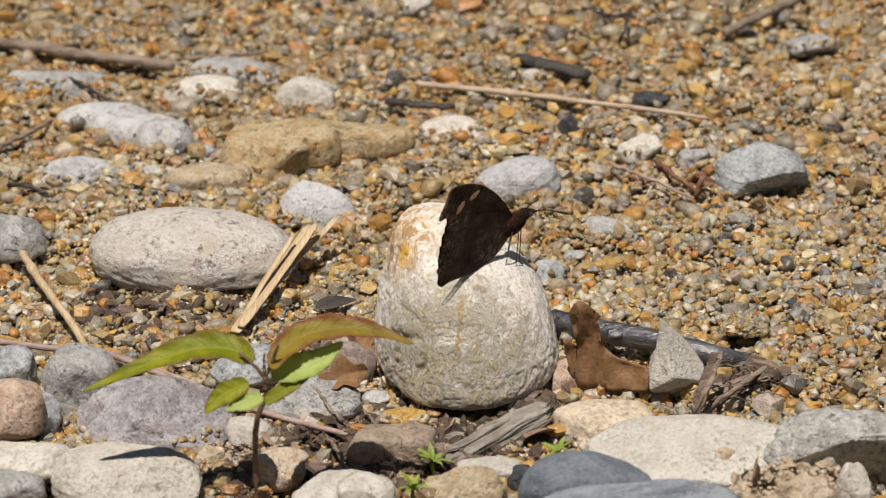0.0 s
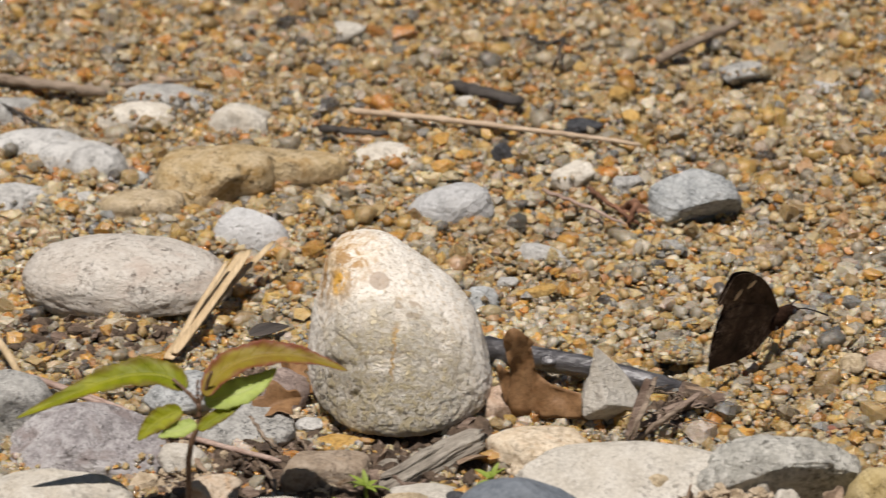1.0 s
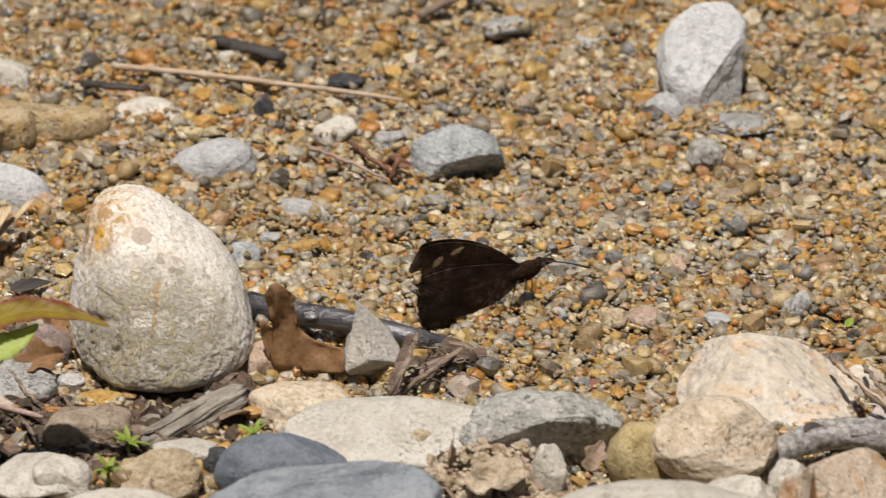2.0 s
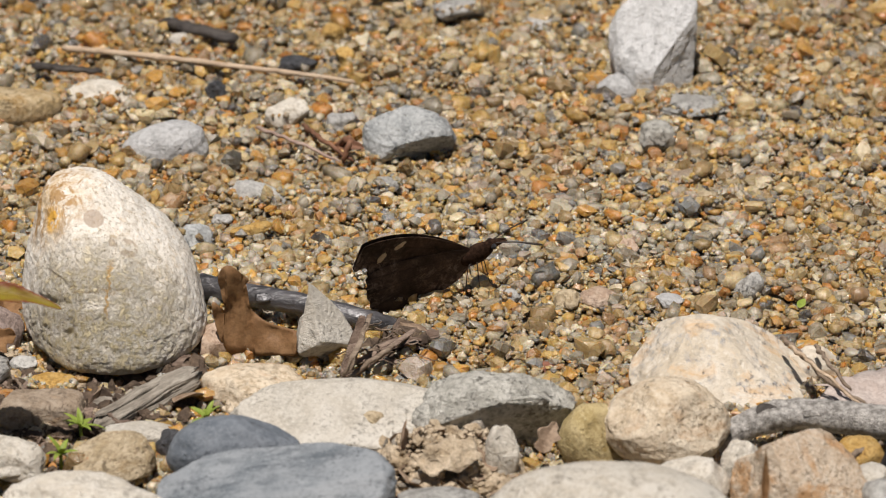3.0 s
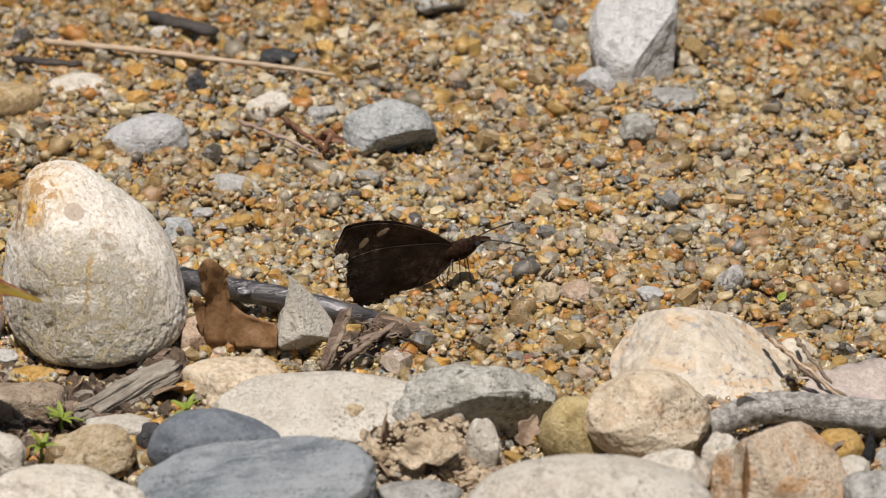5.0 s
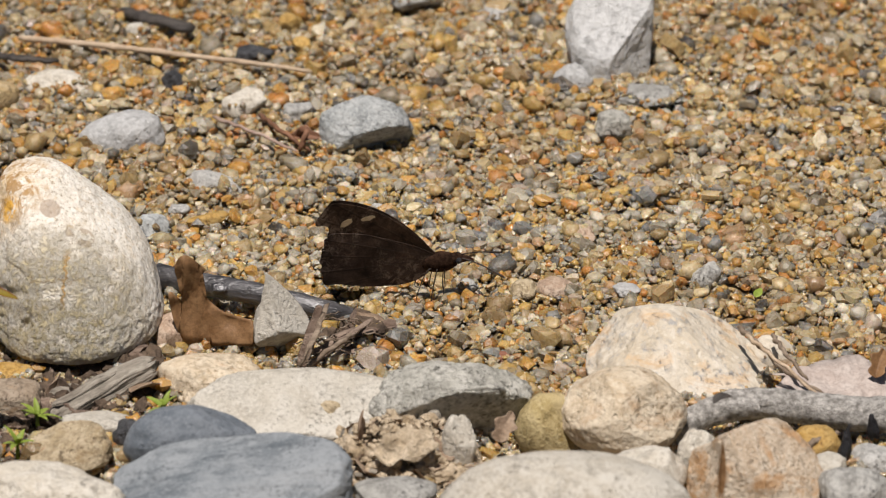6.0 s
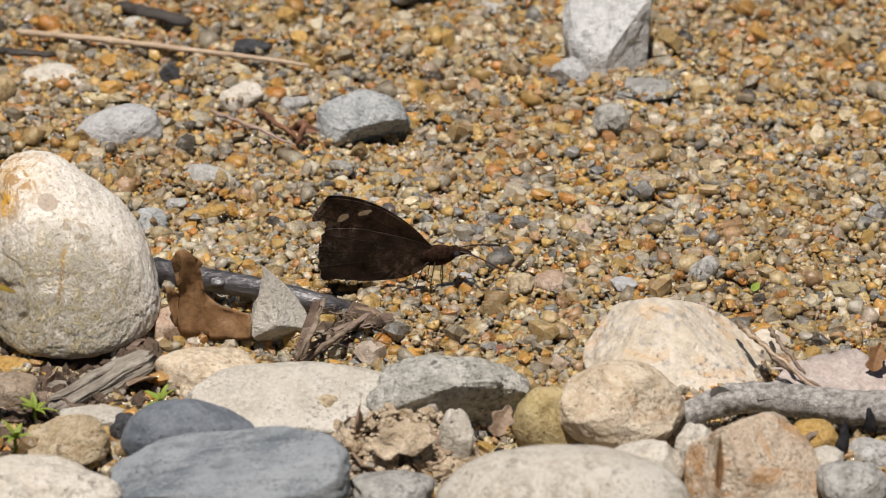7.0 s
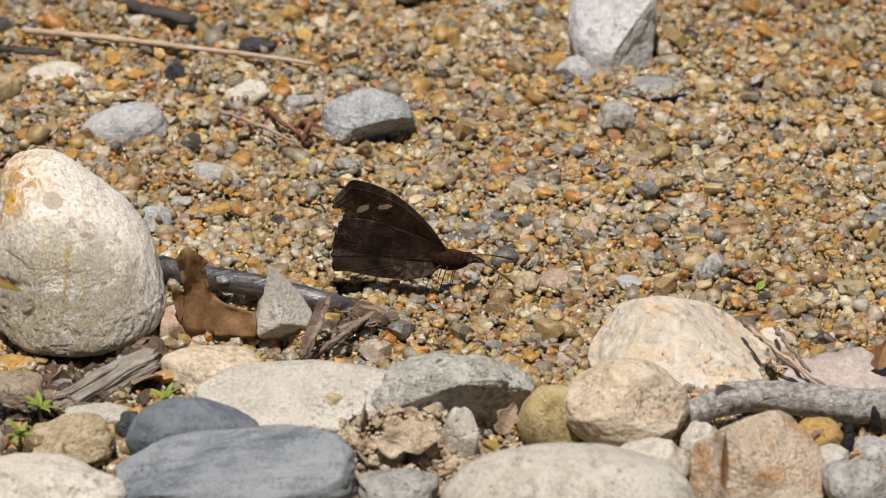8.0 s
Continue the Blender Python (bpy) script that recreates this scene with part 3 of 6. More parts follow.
def grain_shapes(count, rng, fine):
    """Worn grains, all a little different: rounded cubes of 24 quads, or the fine ones of 20 triangles."""
    bm = bmesh.new()
    if fine:
        bmesh.ops.create_icosphere(bm, subdivisions=1, radius=1.0)
    else:
        bmesh.ops.create_cube(bm, size=2.0)
        bmesh.ops.subdivide_edges(bm, edges=bm.edges[:], cuts=1, use_grid_fill=True)
    p = np.array([v.co[:] for v in bm.verts])
    f = np.array([[v.index for v in q.verts] for q in bm.faces])
    bm.free()
    shapes = []
    for _ in range(count):
        e = rng.uniform(1.7, 3.5)
        q = p / (np.abs(p) ** e).sum(1, keepdims=True) ** (1 / e)
        q = q * (1 + rng.uniform(-0.22, 0.22, (len(p), 1)))
        for _ in range(5):
            d = rng.normal(size=3)
            d /= np.linalg.norm(d)
            over = np.maximum(q @ d - rng.uniform(0.45, 0.8), 0)
            q = q - over[:, None] * d
        q = q * np.array([rng.uniform(0.85, 1.25), rng.uniform(0.75, 1.1), rng.uniform(0.6, 0.95)])
        shapes.append(q)
    return np.array(shapes), f


def lay_grains(name, label, x, y, z, r, rng, material, fine):
    """One mesh of loose grains at places in millimetres."""
    shapes, f = grain_shapes(40, rng, fine)
    n = len(x)
    a, b = rng.uniform(0, 2 * math.pi, n), rng.normal(0, 0.5, n)
    ca, sa, cb, sb = np.cos(a), np.sin(a), np.cos(b), np.sin(b)
    s = shapes[rng.randint(0, len(shapes), n)] * r[:, None, None]
    u, v, w = s[:, :, 0], s[:, :, 1], s[:, :, 2]
    v, w = v * cb[:, None] - w * sb[:, None], v * sb[:, None] + w * cb[:, None]
    u, v = u * ca[:, None] - v * sa[:, None], u * sa[:, None] + v * ca[:, None]
    pts = np.stack([u + x[:, None], v + y[:, None], w + z[:, None]], 2).reshape(-1, 3) * MM
    quads = (f[None] + (np.arange(n) * shapes.shape[1])[:, None, None]).reshape(-1, f.shape[1])
    me = bpy.data.meshes.new(name)
    me.vertices.add(len(pts))
    me.vertices.foreach_set("co", pts.ravel())
    me.loops.add(quads.size)
    me.loops.foreach_set("vertex_index", quads.ravel().astype(np.int32))
    me.polygons.add(len(quads))
    me.polygons.foreach_set("loop_start", np.arange(0, quads.size, f.shape[1], dtype=np.int32))
    me.polygons.foreach_set("use_smooth", np.repeat(rng.uniform(0, 1, n) < 0.35, len(f)))
    me.update(calc_edges=True)
    me.materials.append(material)
    tagged(new(name, me), label, "sand", kind="stuff")


def make_sand(name, label, x0, x1, y0, y1, spacing, r_mean, r_spread, lift, seed, material, fine=False):
    """A layer of loose grains over a stretch of the bed, in millimetres."""
    rng = np.random.RandomState(seed)
    xs, ys = np.meshgrid(np.arange(x0, x1, spacing), np.arange(y0, y1, spacing))
    n = xs.size
    x = xs.ravel() + rng.uniform(-0.6, 0.6, n) * spacing
    y = ys.ravel() + rng.uniform(-0.6, 0.6, n) * spacing
    r = np.clip(r_mean * np.exp(rng.normal(0, r_spread, n)), 0.4 * r_mean, 2.1 * r_mean)
    h = np.array([ground_height(a * MM, b * MM) / MM for a, b in zip(x, y)])
    lay_grains(name, label, x, y, h + lift * r + rng.uniform(-0.25, 0.25, n) * r, r, rng, material, fine)


def drift_sand():
    """Sand washed up against the half-buried stones, lying on their lower flanks."""
    rng = np.random.RandomState(31)
    xs, ys, zs = [], [], []
    for ob, (px, py, pz), (sx, sy, sz), seed in DRIFTS:
        m = ob.matrix_world
        tree = BVHTree.FromPolygons([m @ v.co for v in ob.data.vertices], [tuple(f.vertices) for f in ob.data.polygons])
        for _ in range(int(14 * (sx + sy))):
            a, q = rng.uniform(0, 2 * math.pi), rng.uniform(0.7, 1.2)
            x, y = px + sx * q * math.cos(a), py + sy * q * math.sin(a)
            bed = ground_height(x * MM, y * MM) / MM + 1.4 * math.exp(-((q - 1.0) / 0.12) ** 2) * rng.uniform(0, 1)
            hit = tree.ray_cast(Vector((x, y, 80)) * MM, Vector((0, 0, -1)))
            top = hit[0].z / MM if hit[0] else -9
            if top > bed + 0.4 and (top > 2.6 + 2.2 * noise.noise(Vector((x * 0.16, y * 0.16, seed))) or hit[1].z < 0.45):
                continue
            xs.append(x), ys.append(y), zs.append(max(bed, top) + 0.2)
    r = 0.6 * np.exp(rng.normal(0, 0.32, len(xs)))
    lay_grains("drifted_sand", "wet sand washed up against half-buried stones", np.array(xs), np.array(ys), np.array(zs), r, rng, SAND, True)


def burrow_roof():
    """Clumped wet sand arching over the small hollow, and crumbs banked at its sides."""
    rng = np.random.RandomState(58)
    n = 1000
    u, v = rng.uniform(-1, 1, n), rng.uniform(0, 1, n)
    arch = np.sqrt(np.maximum(0.0, 1 - (u * 1.02) ** 2))
    x, y = HOLE[0] + 4.0 * u, HOLE[1] + 0.2 + 2.0 * np.abs(u) + 6.0 * v
    z = 0.0 + 2.6 * arch * (0.8 + 0.2 * v) + rng.uniform(-0.9, 0.5, n)
    r = 0.6 * np.exp(rng.normal(0, 0.28, n))
    lay_grains("clumped_sand", "clumped wet sand arching over a small dark hollow", x, y, z, r, rng, SAND, True)


burrow_roof()
make_sand("sand_grains", "wet tan, ochre and grey coarse sand grains", -160, 98, -98, 161, 0.97, 0.52, 0.30, 0.25, 11, SAND, fine=True)
make_sand("coarse_grains", "mixed ochre and grey grit on the sand", -162, 100, -100, 163, 1.55, 0.82, 0.34, 0.45, 13, SAND, fine=True)
make_sand("fine_gravel", "scattered orange and grey gravel on the sand", -162, 100, -100, 163, 3.1, 1.18, 0.36, 0.45, 12, SAND)


# ---- cobbles and stones ----
def egg_stone():
    """The egg-shaped cobble: height, axis shift and half width in millimetres, from foot to tip; two worn flats on its flank and shoulder."""
    rows = ((0.0, 0.9, 7.0), (0.9, 0.6, 12.2), (2.6, 0.1, 15.2), (7.0, -0.2, 15.8), (15.0, -1.0, 14.5), (20.0, -2.1, 12.2),
            (25.0, -4.0, 8.9), (28.8, -5.2, 5.8), (30.4, -5.0, 2.9), (31.0, -4.6, 0.5))
    flats = ((-0.84, -0.48, 0.22, 16.2), (-0.50, -0.10, 0.86, 28.0))
    fine = smooth_path([(r[0], r[1], r[2]) for r in rows], 18)
    seg = 260
    verts, faces = [], []
    for h, c, r in fine:
        for k in range(seg):
            a = 2 * math.pi * k / seg
            p = Vector((c + r * math.cos(a), 1.18 * r * math.sin(a) - 7.4 * max(0.0, 1 - h / 31), 0.913 * h))
            for nx, ny, nz, far in flats:
                d = Vector((nx, ny, nz))
                p -= d * (0.5 * max(0.0, p.dot(d) - far))
            d = Vector((math.cos(a), math.sin(a), (h - 14) / 20)).normalized()
            e = 0.4 * noise.noise(p * 0.11 + Vector((4, 2, 9))) + 0.18 * noise.noise(p * 0.3) + 0.12 * noise.noise(p * 0.7) + 0.10 * noise.noise(p * 1.5) + 0.06 * noise.noise(p * 3.0)
            e -= 0.5 * max(0.0, noise.noise(p * 0.55 + Vector((7, 7, 7))) - 0.25)
            low = min(1.0, max(0.0, (13 - h) / 5)) * min(1.0, max(0.0, (h - 3) / 3))
            e -= (0.10 + 0.28 * low) * max(0.0, noise.noise(p * 0.95 + Vector((3, 1, 5))) - 0.02) + (0.06 + 0.2 * low) * noise.noise(p * 2.6)
            flank = min(1.0, max(0.0, (-9.5 - p.x) / 2.0))
            e -= flank * (0.2 * max(0.0, noise.noise(p * 0.8 + Vector((9, 3, 1)))) + 0.08 * noise.noise(p * 2.0))
            wander = 0.7 * noise.noise(p * 0.35 + Vector((1, 8, 2)))
            if p.y < 0:
                e -= 0.2 * math.exp(-((p.x + 0.2 + wander) / 0.2) ** 2) * (10 < h < 20)
                e -= 0.18 * math.exp(-((p.z - 15.2 + wander) / 0.18) ** 2) * (-11 < p.x < 3)
                e -= 1.3 * math.exp(-((p.x + 7.0 + wander - 0.3 * (h - 8)) / 0.6) ** 2 - ((h - 8.0) / 3.0) ** 2)
                e -= 0.7 * math.exp(-((p.z - 11.5 - 0.25 * (p.x + 9) + wander) / 0.7) ** 2 - ((p.x + 9.5) / 3.0) ** 2)
            verts.append((p + d * e) * MM)
    n = len(fine)
    for i in range(n - 1):
        for k in range(seg):
            a, b = i * seg + k, i * seg + (k + 1) % seg
            faces.append((a, b, b + seg, a + seg))
    faces.append(tuple(reversed(range(seg))))
    faces.append(tuple(range((n - 1) * seg, n * seg)))
    ob = mesh_object("egg_shaped_stone", verts, faces, egg_material())
    ob.matrix_world = pose(-57.8 * MM, -31.9 * MM, 1.3 * MM)
    tagged(ob, "cream egg-shaped cobble with ochre stain standing on sand", "stone")


egg_stone()
stone("stone", (-109.2, 7.9, 3.3), (19.2, 11.4, 7.9), (0, 3, 0), 107, "oval", "large pale speckled oval cobble half sunk in sand", cuts=1, lumps=0.06, level=6, square=2.1)
stone("stone", (-100.0, 57.0, 1.8), (9.6, 8.4, 7.6), (0, 0, 0), 114, "olive", "olive-tan block of rock with a long low tail", lobes=(((13.6, 6.5, 0.4), (14.0, 4.6, 4.4)), ((5.0, 2.5, 1.2), (9.0, 6.0, 5.0))), cuts=2, lumps=0.10, level=5, square=2.6, facets=((0.0, -0.2, 0.98, 0.7), (0.62, -0.70, -0.35, 0.72), (-0.2, -0.8, 0.56, 0.74)))
stone("stone", (-120.8, 66.3, 0.6), (5.9, 5.0, 5.0), (0, 0, 0), 121, "white", "pale grey humped stone joined to a lower hump", lobes=(((-12.5, 11.3, -0.6), (10.6, 5.3, 4.2)), ((-4.5, 4.8, -0.6), (8.5, 4.2, 4.6)),), cuts=1, lumps=0.06)
stone("stone", (-133.8, 50.5, 1.0), (10.0, 4.8, 3.6), (0, 0, 0), 128, "white", "flat pale grey stone sunk in sand")
stone("stone", (-110.6, 47.0, 1.0), (8.0, 3.9, 3.0), (0, 0, 0), 135, "tan", "tan brick-like stone on the wet sand", cuts=2, square=6)
stone("stone", (-89.8, 37.6, -2.6), (7.4, 5.2, 7.4), (0, 24, 0), 142, "chalk", "smooth white rounded stone half buried in sand", cuts=1, lumps=0.05, level=5)
stone("stone", (-53.0, 46.5, 0.7), (8.6, 5.0, 5.0), (0, -14, 0), 149, "chalk", "pale grey-white elongated stone sunk in sand", cuts=2, lumps=0.1, level=5)
stone("stone", (-8.4, 46.9, 2.2), (9.0, 5.8, 6.3), (0, 5, 0), 156, "blue", "blue-grey stone with a dark hollow beneath", cuts=2, lumps=0.11, level=6, facets=((0.50, -0.62, -0.60, 0.46), (-0.3, -0.6, 0.74, 0.8)))
stone("stone", (-35.8, 24.8, 0.0), (5.7, 4.0, 3.2), (0, 12, 0), 163, "white", "pale stone nearly flush with the sand")
stone("stone", (-46.2, 4.4, 1.2), (4.2, 3.5, 2.9), (0, 10, 0), 170, "blue", "small blue-grey angular stone", cuts=6)
stone("pebble", (-36.0, 8.7, 1.2), (4.0, 1.7, 1.3), (0, -8, 8), 177, "ochre", "long bright ochre chip", cuts=3, category="pebble")
stone("pebble", (-41.5, 14.7, 0.5), (2.1, 1.8, 0.9), (0, 0, 0), 184, "white", "small white flat pebble", category="pebble")
stone("pebble", (-121.5, 51.2, 0.8), (2.6, 2.2, 1.7), (0, 0, 0), 191, "white", "small white angular pebble", cuts=6, category="pebble")
stone("pebble", (-112.5, 60.9, 0.9), (2.1, 1.7, 1.7), (0, 0, 0), 198, "blue", "small blue-white pebble on the wet sand", category="pebble")
stone("pebble", (-108.9, 59.4, 0.8), (1.8, 1.5, 1.6), (0, 0, 0), 205, "tan", "small cream pebble on the wet sand", category="pebble")
stone("stone", (-144.2, 17.0, 2.3), (7.7, 6.1, 4.6), (0, 0, 0), 212, "grey", "grey cobble with a shaded flank")
stone("stone", (-94.7, 86.2, 0.3), (7.2, 4.6, 5.9), (0, 0, 0), 219, "cream", "weathered tan stone in the sand", cuts=5)
stone("stone", (-144.1, 98.4, -0.3), (14.7, 5.6, 3.4), (0, 4, 0), 226, "grey", "long flat grey stone sunk in sand", cuts=3, lumps=0.08)
stone("stone", (-116.0, 92.9, 0.3), (7.8, 4.6, 3.2), (0, -4, 0), 233, "cream", "low tan stone sunk in sand", cuts=3, lumps=0.09)
stone("stone", (-109.6, 101.8, 0.5), (10.2, 4.6, 3.0), (0, 5, 0), 240, "grey", "low pale stone sunk in sand", cuts=3, lumps=0.09)
stone("stone", (-66.4, 72.9, 0.2), (7.1, 4.2, 3.4), (0, 0, 0), 247, "cream", "flat cream stone in the sand")
stone("stone", (-30.5, 61.3, 1.6), (5.0, 3.6, 3.4), (0, -8, 0), 254, "cream", "pale beige angular stone", cuts=6)
stone("stone", (-20.4, 57.3, 1.4), (3.3, 2.4, 2.1), (0, 0, 0), 261, "white", "small grey block stone", square=4)
stone("pebble", (-44.1, 71.8, 1.4), (3.8, 2.0, 2.0), (0, 48, 0), 268, "dark", "black shiny pebble on the wet sand", cuts=5, category="pebble")
stone("pebble", (-29.7, 86.8, 1.1), (4.0, 2.2, 1.7), (0, 6, 0), 275, "dark", "low black pebble on the wet sand", category="pebble")
stone("pebble", (-24.2, 49.9, 0.5), (3.0, 2.5, 1.4), (0, 0, 0), 282, "tan", "small tan pebble on the wet sand", category="pebble")
stone("pebble", (-20.8, 91.3, 1.0), (2.0, 1.7, 2.0), (0, 0, 0), 289, "ochre", "yellow rounded pebble on the wet sand", category="pebble")
stone("pebble", (-23.5, 103.1, 1.0), (2.3, 2.0, 2.0), (0, 0, 0), 296, "ochre", "ochre rounded pebble on the wet sand", category="pebble")
stone("stone", (0.9, 116.6, 0.8), (5.0, 4.2, 2.0), (0, 0, 0), 303, "grey", "grey-green stone on the sand", cuts=5)
stone("stone", (-78.0, 137.3, 1.0), (4.2, 3.6, 2.5), (0, 0, 0), 310, "pale", "pale stone on the sand")
stone("pebble", (-25.4, 28.2, 0.0), (2.8, 2.4, 0.1), (0, 0, 0), 317, "white", "thin white chip on the wet sand", category="pebble")
stone("pebble", (-52.4, 98.5, 0.8), (2.7, 2.3, 2.1), (0, 0, 0), 331, "pale", "beige pebble on the wet sand", category="pebble")
stone("pebble", (-13.1, 43.8, 0.3), (2.6, 2.2, 0.8), (0, 0, 0), 338, "tan", "small tan chip on the wet sand", category="pebble")
stone("stone", (-40.0, -41.8, 1.9), (4.1, 3.5, 3.7), (0, 0, 0), 345, "pink", "pinkish stone beside the egg-shaped cobble")
stone("stone", (-77.9, -38.5, 2.3), (4.6, 3.8, 4.8), (0, 20, 0), 352, "pinkish", "pinkish brown angular stone behind the seedling", cuts=7, square=2.8)
stone("stone", (-95.6, -36.9, 1.9), (6.9, 5.8, 3.8), (0, 0, 0), 359, "blue", "blue-grey rounded stone behind the seedling")
stone("stone", (-84.4, -52.0, 2.4), (9.9, 7.0, 4.0), (0, 0, 0), 411, "grey", "pale grey stone behind the seedling", cuts=5)
stone("stone", (-67.1, -54.4, 0.6), (5.3, 4.5, 1.6), (0, 0, 0), 373, "ochre", "yellow-brown stone under the cobble")
stone("pebble", (-72.9, -47.1, 0.7), (2.6, 2.2, 1.4), (0, 0, 0), 380, "white", "small white chip on the wet sand", cuts=6, category="pebble")
stone("stone", (-68.4, -71.5, 3.4), (7.6, 3.8, 3.4), (0, 2, 6), 387, "brown", "brown blocky stone among the front stones", cuts=1, lumps=0.07, level=5, square=5)
stone("stone", (-109.4, -61.1, 3.2), (13.8, 10.2, 6.8), (0, 0, 0), 52, "purple", "large purple-grey pyramid stone", cuts=3, lumps=0.11, level=6, facets=((-0.62, -0.45, 0.6, 0.46), (0.62, -0.45, 0.6, 0.40), (0.0, -0.9, 0.35, 0.55), (0.3, -0.7, 0.6, 0.5)))
stone("stone", (-123.0, -50.4, 4.6), (6.6, 5.3, 7.7), (0, 20, 0), 401, "grey", "grey rounded stone with white flecks")
stone("stone", (-135.7, -41.1, 2.7), (5.5, 4.4, 4.6), (0, 0, 0), 408, "blue", "blue-grey stone among the front stones")
stone("stone", (-129.2, -59.6, 3.6), (4.4, 3.1, 6.0), (0, 0, 0), 415, "blue", "grey-blue stone among the front stones")
stone("stone", (-133.4, -63.8, 5.7), (6.4, 5.1, 6.2), (0, 0, 0), 422, "pink", "pinkish brown stone among the front stones")
stone("stone", (-128.1, -85.3, 7.5), (8.3, 6.7, 2.2), (0, 0, 0), 429, "cream", "pale cream flat stone")
stone("stone", (-110.5, -88.3, 4.6), (12.4, 9.6, 6.0), (0, 6, 0), 436, "cream", "large pale cream stone", cuts=2, lumps=0.07, level=6, facets=((0.45, -0.75, 0.5, 0.6), (0.1, -0.2, 0.97, 0.8)))
stone("stone", (-126.6, -103.3, 10.5), (5.6, 4.5, 3.5), (0, 0, 0), 450, "grey", "light grey rounded stone")
stone("stone", (-85.7, -78.2, 2.4), (4.8, 3.8, 3.8), (0, 0, 0), 457, "rust", "rusty brown rounded stone among the front stones", cuts=5, lumps=0.12)
stone("stone", (-74.8, -90.2, 3.8), (8.7, 6.9, 3.0), (0, 0, 0), 464, "cream", "pale tan cobble among the front stones")
stone("stone", (-92.9, -63.8, 1.9), (4.0, 3.4, 3.1), (0, 0, 0), 471, "pale", "pale stone in shade")
stone("stone", (-33.7, -61.7, 2.4), (9.4, 7.5, 4.0), (0, 0, 0), 478, "crust", "cream stone with yellow side")
stone("stone", (-16.8, -75.2, 3.2), (20.6, 10.4, 6.2), (0, 3, 0), 485, "pale", "large flat pale grey stone", cuts=1, lumps=0.09, level=6, square=2.15, facets=((-0.3, -0.55, 0.78, 0.7), (0.35, -0.5, 0.8, 0.66)))
stone("stone", (6.6, -80.9, 6.8), (13.6, 7.8, 7.4), (0, 2, 0), 492, "pitted", "pitted grey rock with a dark overhang", cuts=1, lumps=0.2, level=6, square=2.7, facets=((-0.3, -0.5, 0.8, 0.74), (0.5, -0.3, 0.8, 0.86), (0.36, -0.85, -0.39, 0.10), (-0.45, -0.75, 0.45, 0.62)))
stone("stone", (-35.2, -98.5, 9.0), (10.9, 5.4, 6.7), (0, 0, 0), 499, "slate_dark", "dark slate-blue smooth cobble", cuts=0, lumps=0.05, level=5, square=2.0, facets=((0.6, 0.0, 0.8, 0.8),))
stone("stone", (-28.3, -113.0, 8.8), (19.6, 8.8, 7.4), (0, -3, 0), 506, "slate", "large slate-blue flat cobble", cuts=1, lumps=0.08, level=6, square=3.0, facets=((-0.22, -0.18, 0.95, 0.5), (-0.75, -0.1, 0.66, 0.72), (0.1, -0.75, 0.65, 0.8)))
stone("stone", (-55.4, -89.5, 3.9), (7.3, 5.1, 3.6), (0, -4, 0), 513, "tan", "tan wedge-shaped cobble among the front stones", cuts=2, square=2.8, level=5, facets=((-0.5, -0.3, 0.8, 0.36), (0.1, -0.9, 0.35, 0.6)))
stone("stone", (-71.4, -92.2, 4.4), (5.6, 4.7, 4.0), (0, 0, 0), 520, "cream", "pale cream cobble among the front stones")
stone("stone", (-58.4, -115.7, 7.5), (14.6, 8.8, 5.1), (0, 0, 0), 527, "cream", "large white-cream cobble among the front stones", level=5)
stone("stone", (-50.6, -76.5, 2.0), (7.0, 3.6, 1.4), (0, 0, 0), 534, "pale", "flat pale stone among the front stones", cuts=2)
stone("stone", (-46.3, -79.8, 1.6), (2.6, 2.2, 2.6), (0, 0, 0), 541, "dark", "small dark stone beside the flat pale one")
stone("stone", (-2.4, -111.5, 5.0), (6.9, 5.9, 3.4), (0, 0, 0), 548, "grey", "pale grey cobble among the front stones")
stone("stone", (7.8, -91.2, 5.5), (2.9, 2.0, 4.9), (0, 0, 0), 555, "cream", "small upright pale beige stone", cuts=3)
stone("stone", (24.1, -129.0, 11.6), (20.0, 12.0, 9.5), (0, 0, 0), 562, "cream", "large smooth cream cobble", cuts=0, lumps=0.05, level=5, square=2.05)
stone("stone", (46.8, -57.4, 2.9), (18.4, 11.6, 9.6), (0, 12, 0), 569, "granite", "large granite slab with orange and grey grains", cuts=1, lumps=0.06, level=6, square=2.2, facets=((0.2, -0.74, 0.64, 0.55), (0.66, -0.15, 0.72, 0.5), (-0.9, -0.1, 0.3, 0.78)))
stone("stone", (34.7, -82.0, 6.5), (10.7, 8.6, 7.5), (0, 4, 0), 576, "crust", "round tan cobble with a rusty crust", cuts=0, lumps=0.09, level=6, square=2.1, facets=((0.55, -0.7, 0.45, 0.8), (-0.7, -0.5, 0.5, 0.84)))
stone("stone", (23.0, -81.1, 3.2), (6.1, 4.3, 6.4), (0, 0, 0), 583, "yellow", "yellow-olive stone beside the round one", cuts=1, lumps=0.1)
stone("stone", (54.7, -106.7, 8.2), (12.2, 7.4, 9.4), (0, 0, 0), 590, "rust", "angular rust-stained stone among the front stones", cuts=1, lumps=0.1, level=6, square=2.3, facets=((0.66, -0.4, 0.6, 0.34), (-0.92, -0.35, 0.15, 0.55), (-0.1, -0.9, 0.3, 0.6)))
stone("stone", (38.3, -103.0, 7.0), (6.3, 5.4, 4.1), (0, 0, 0), 597, "cream", "pale tan rounded stone among the front stones")
stone("stone", (59.2, -84.8, 3.7), (3.1, 2.6, 2.8), (0, 0, 0), 604, "white", "pale grey rounded pebble")
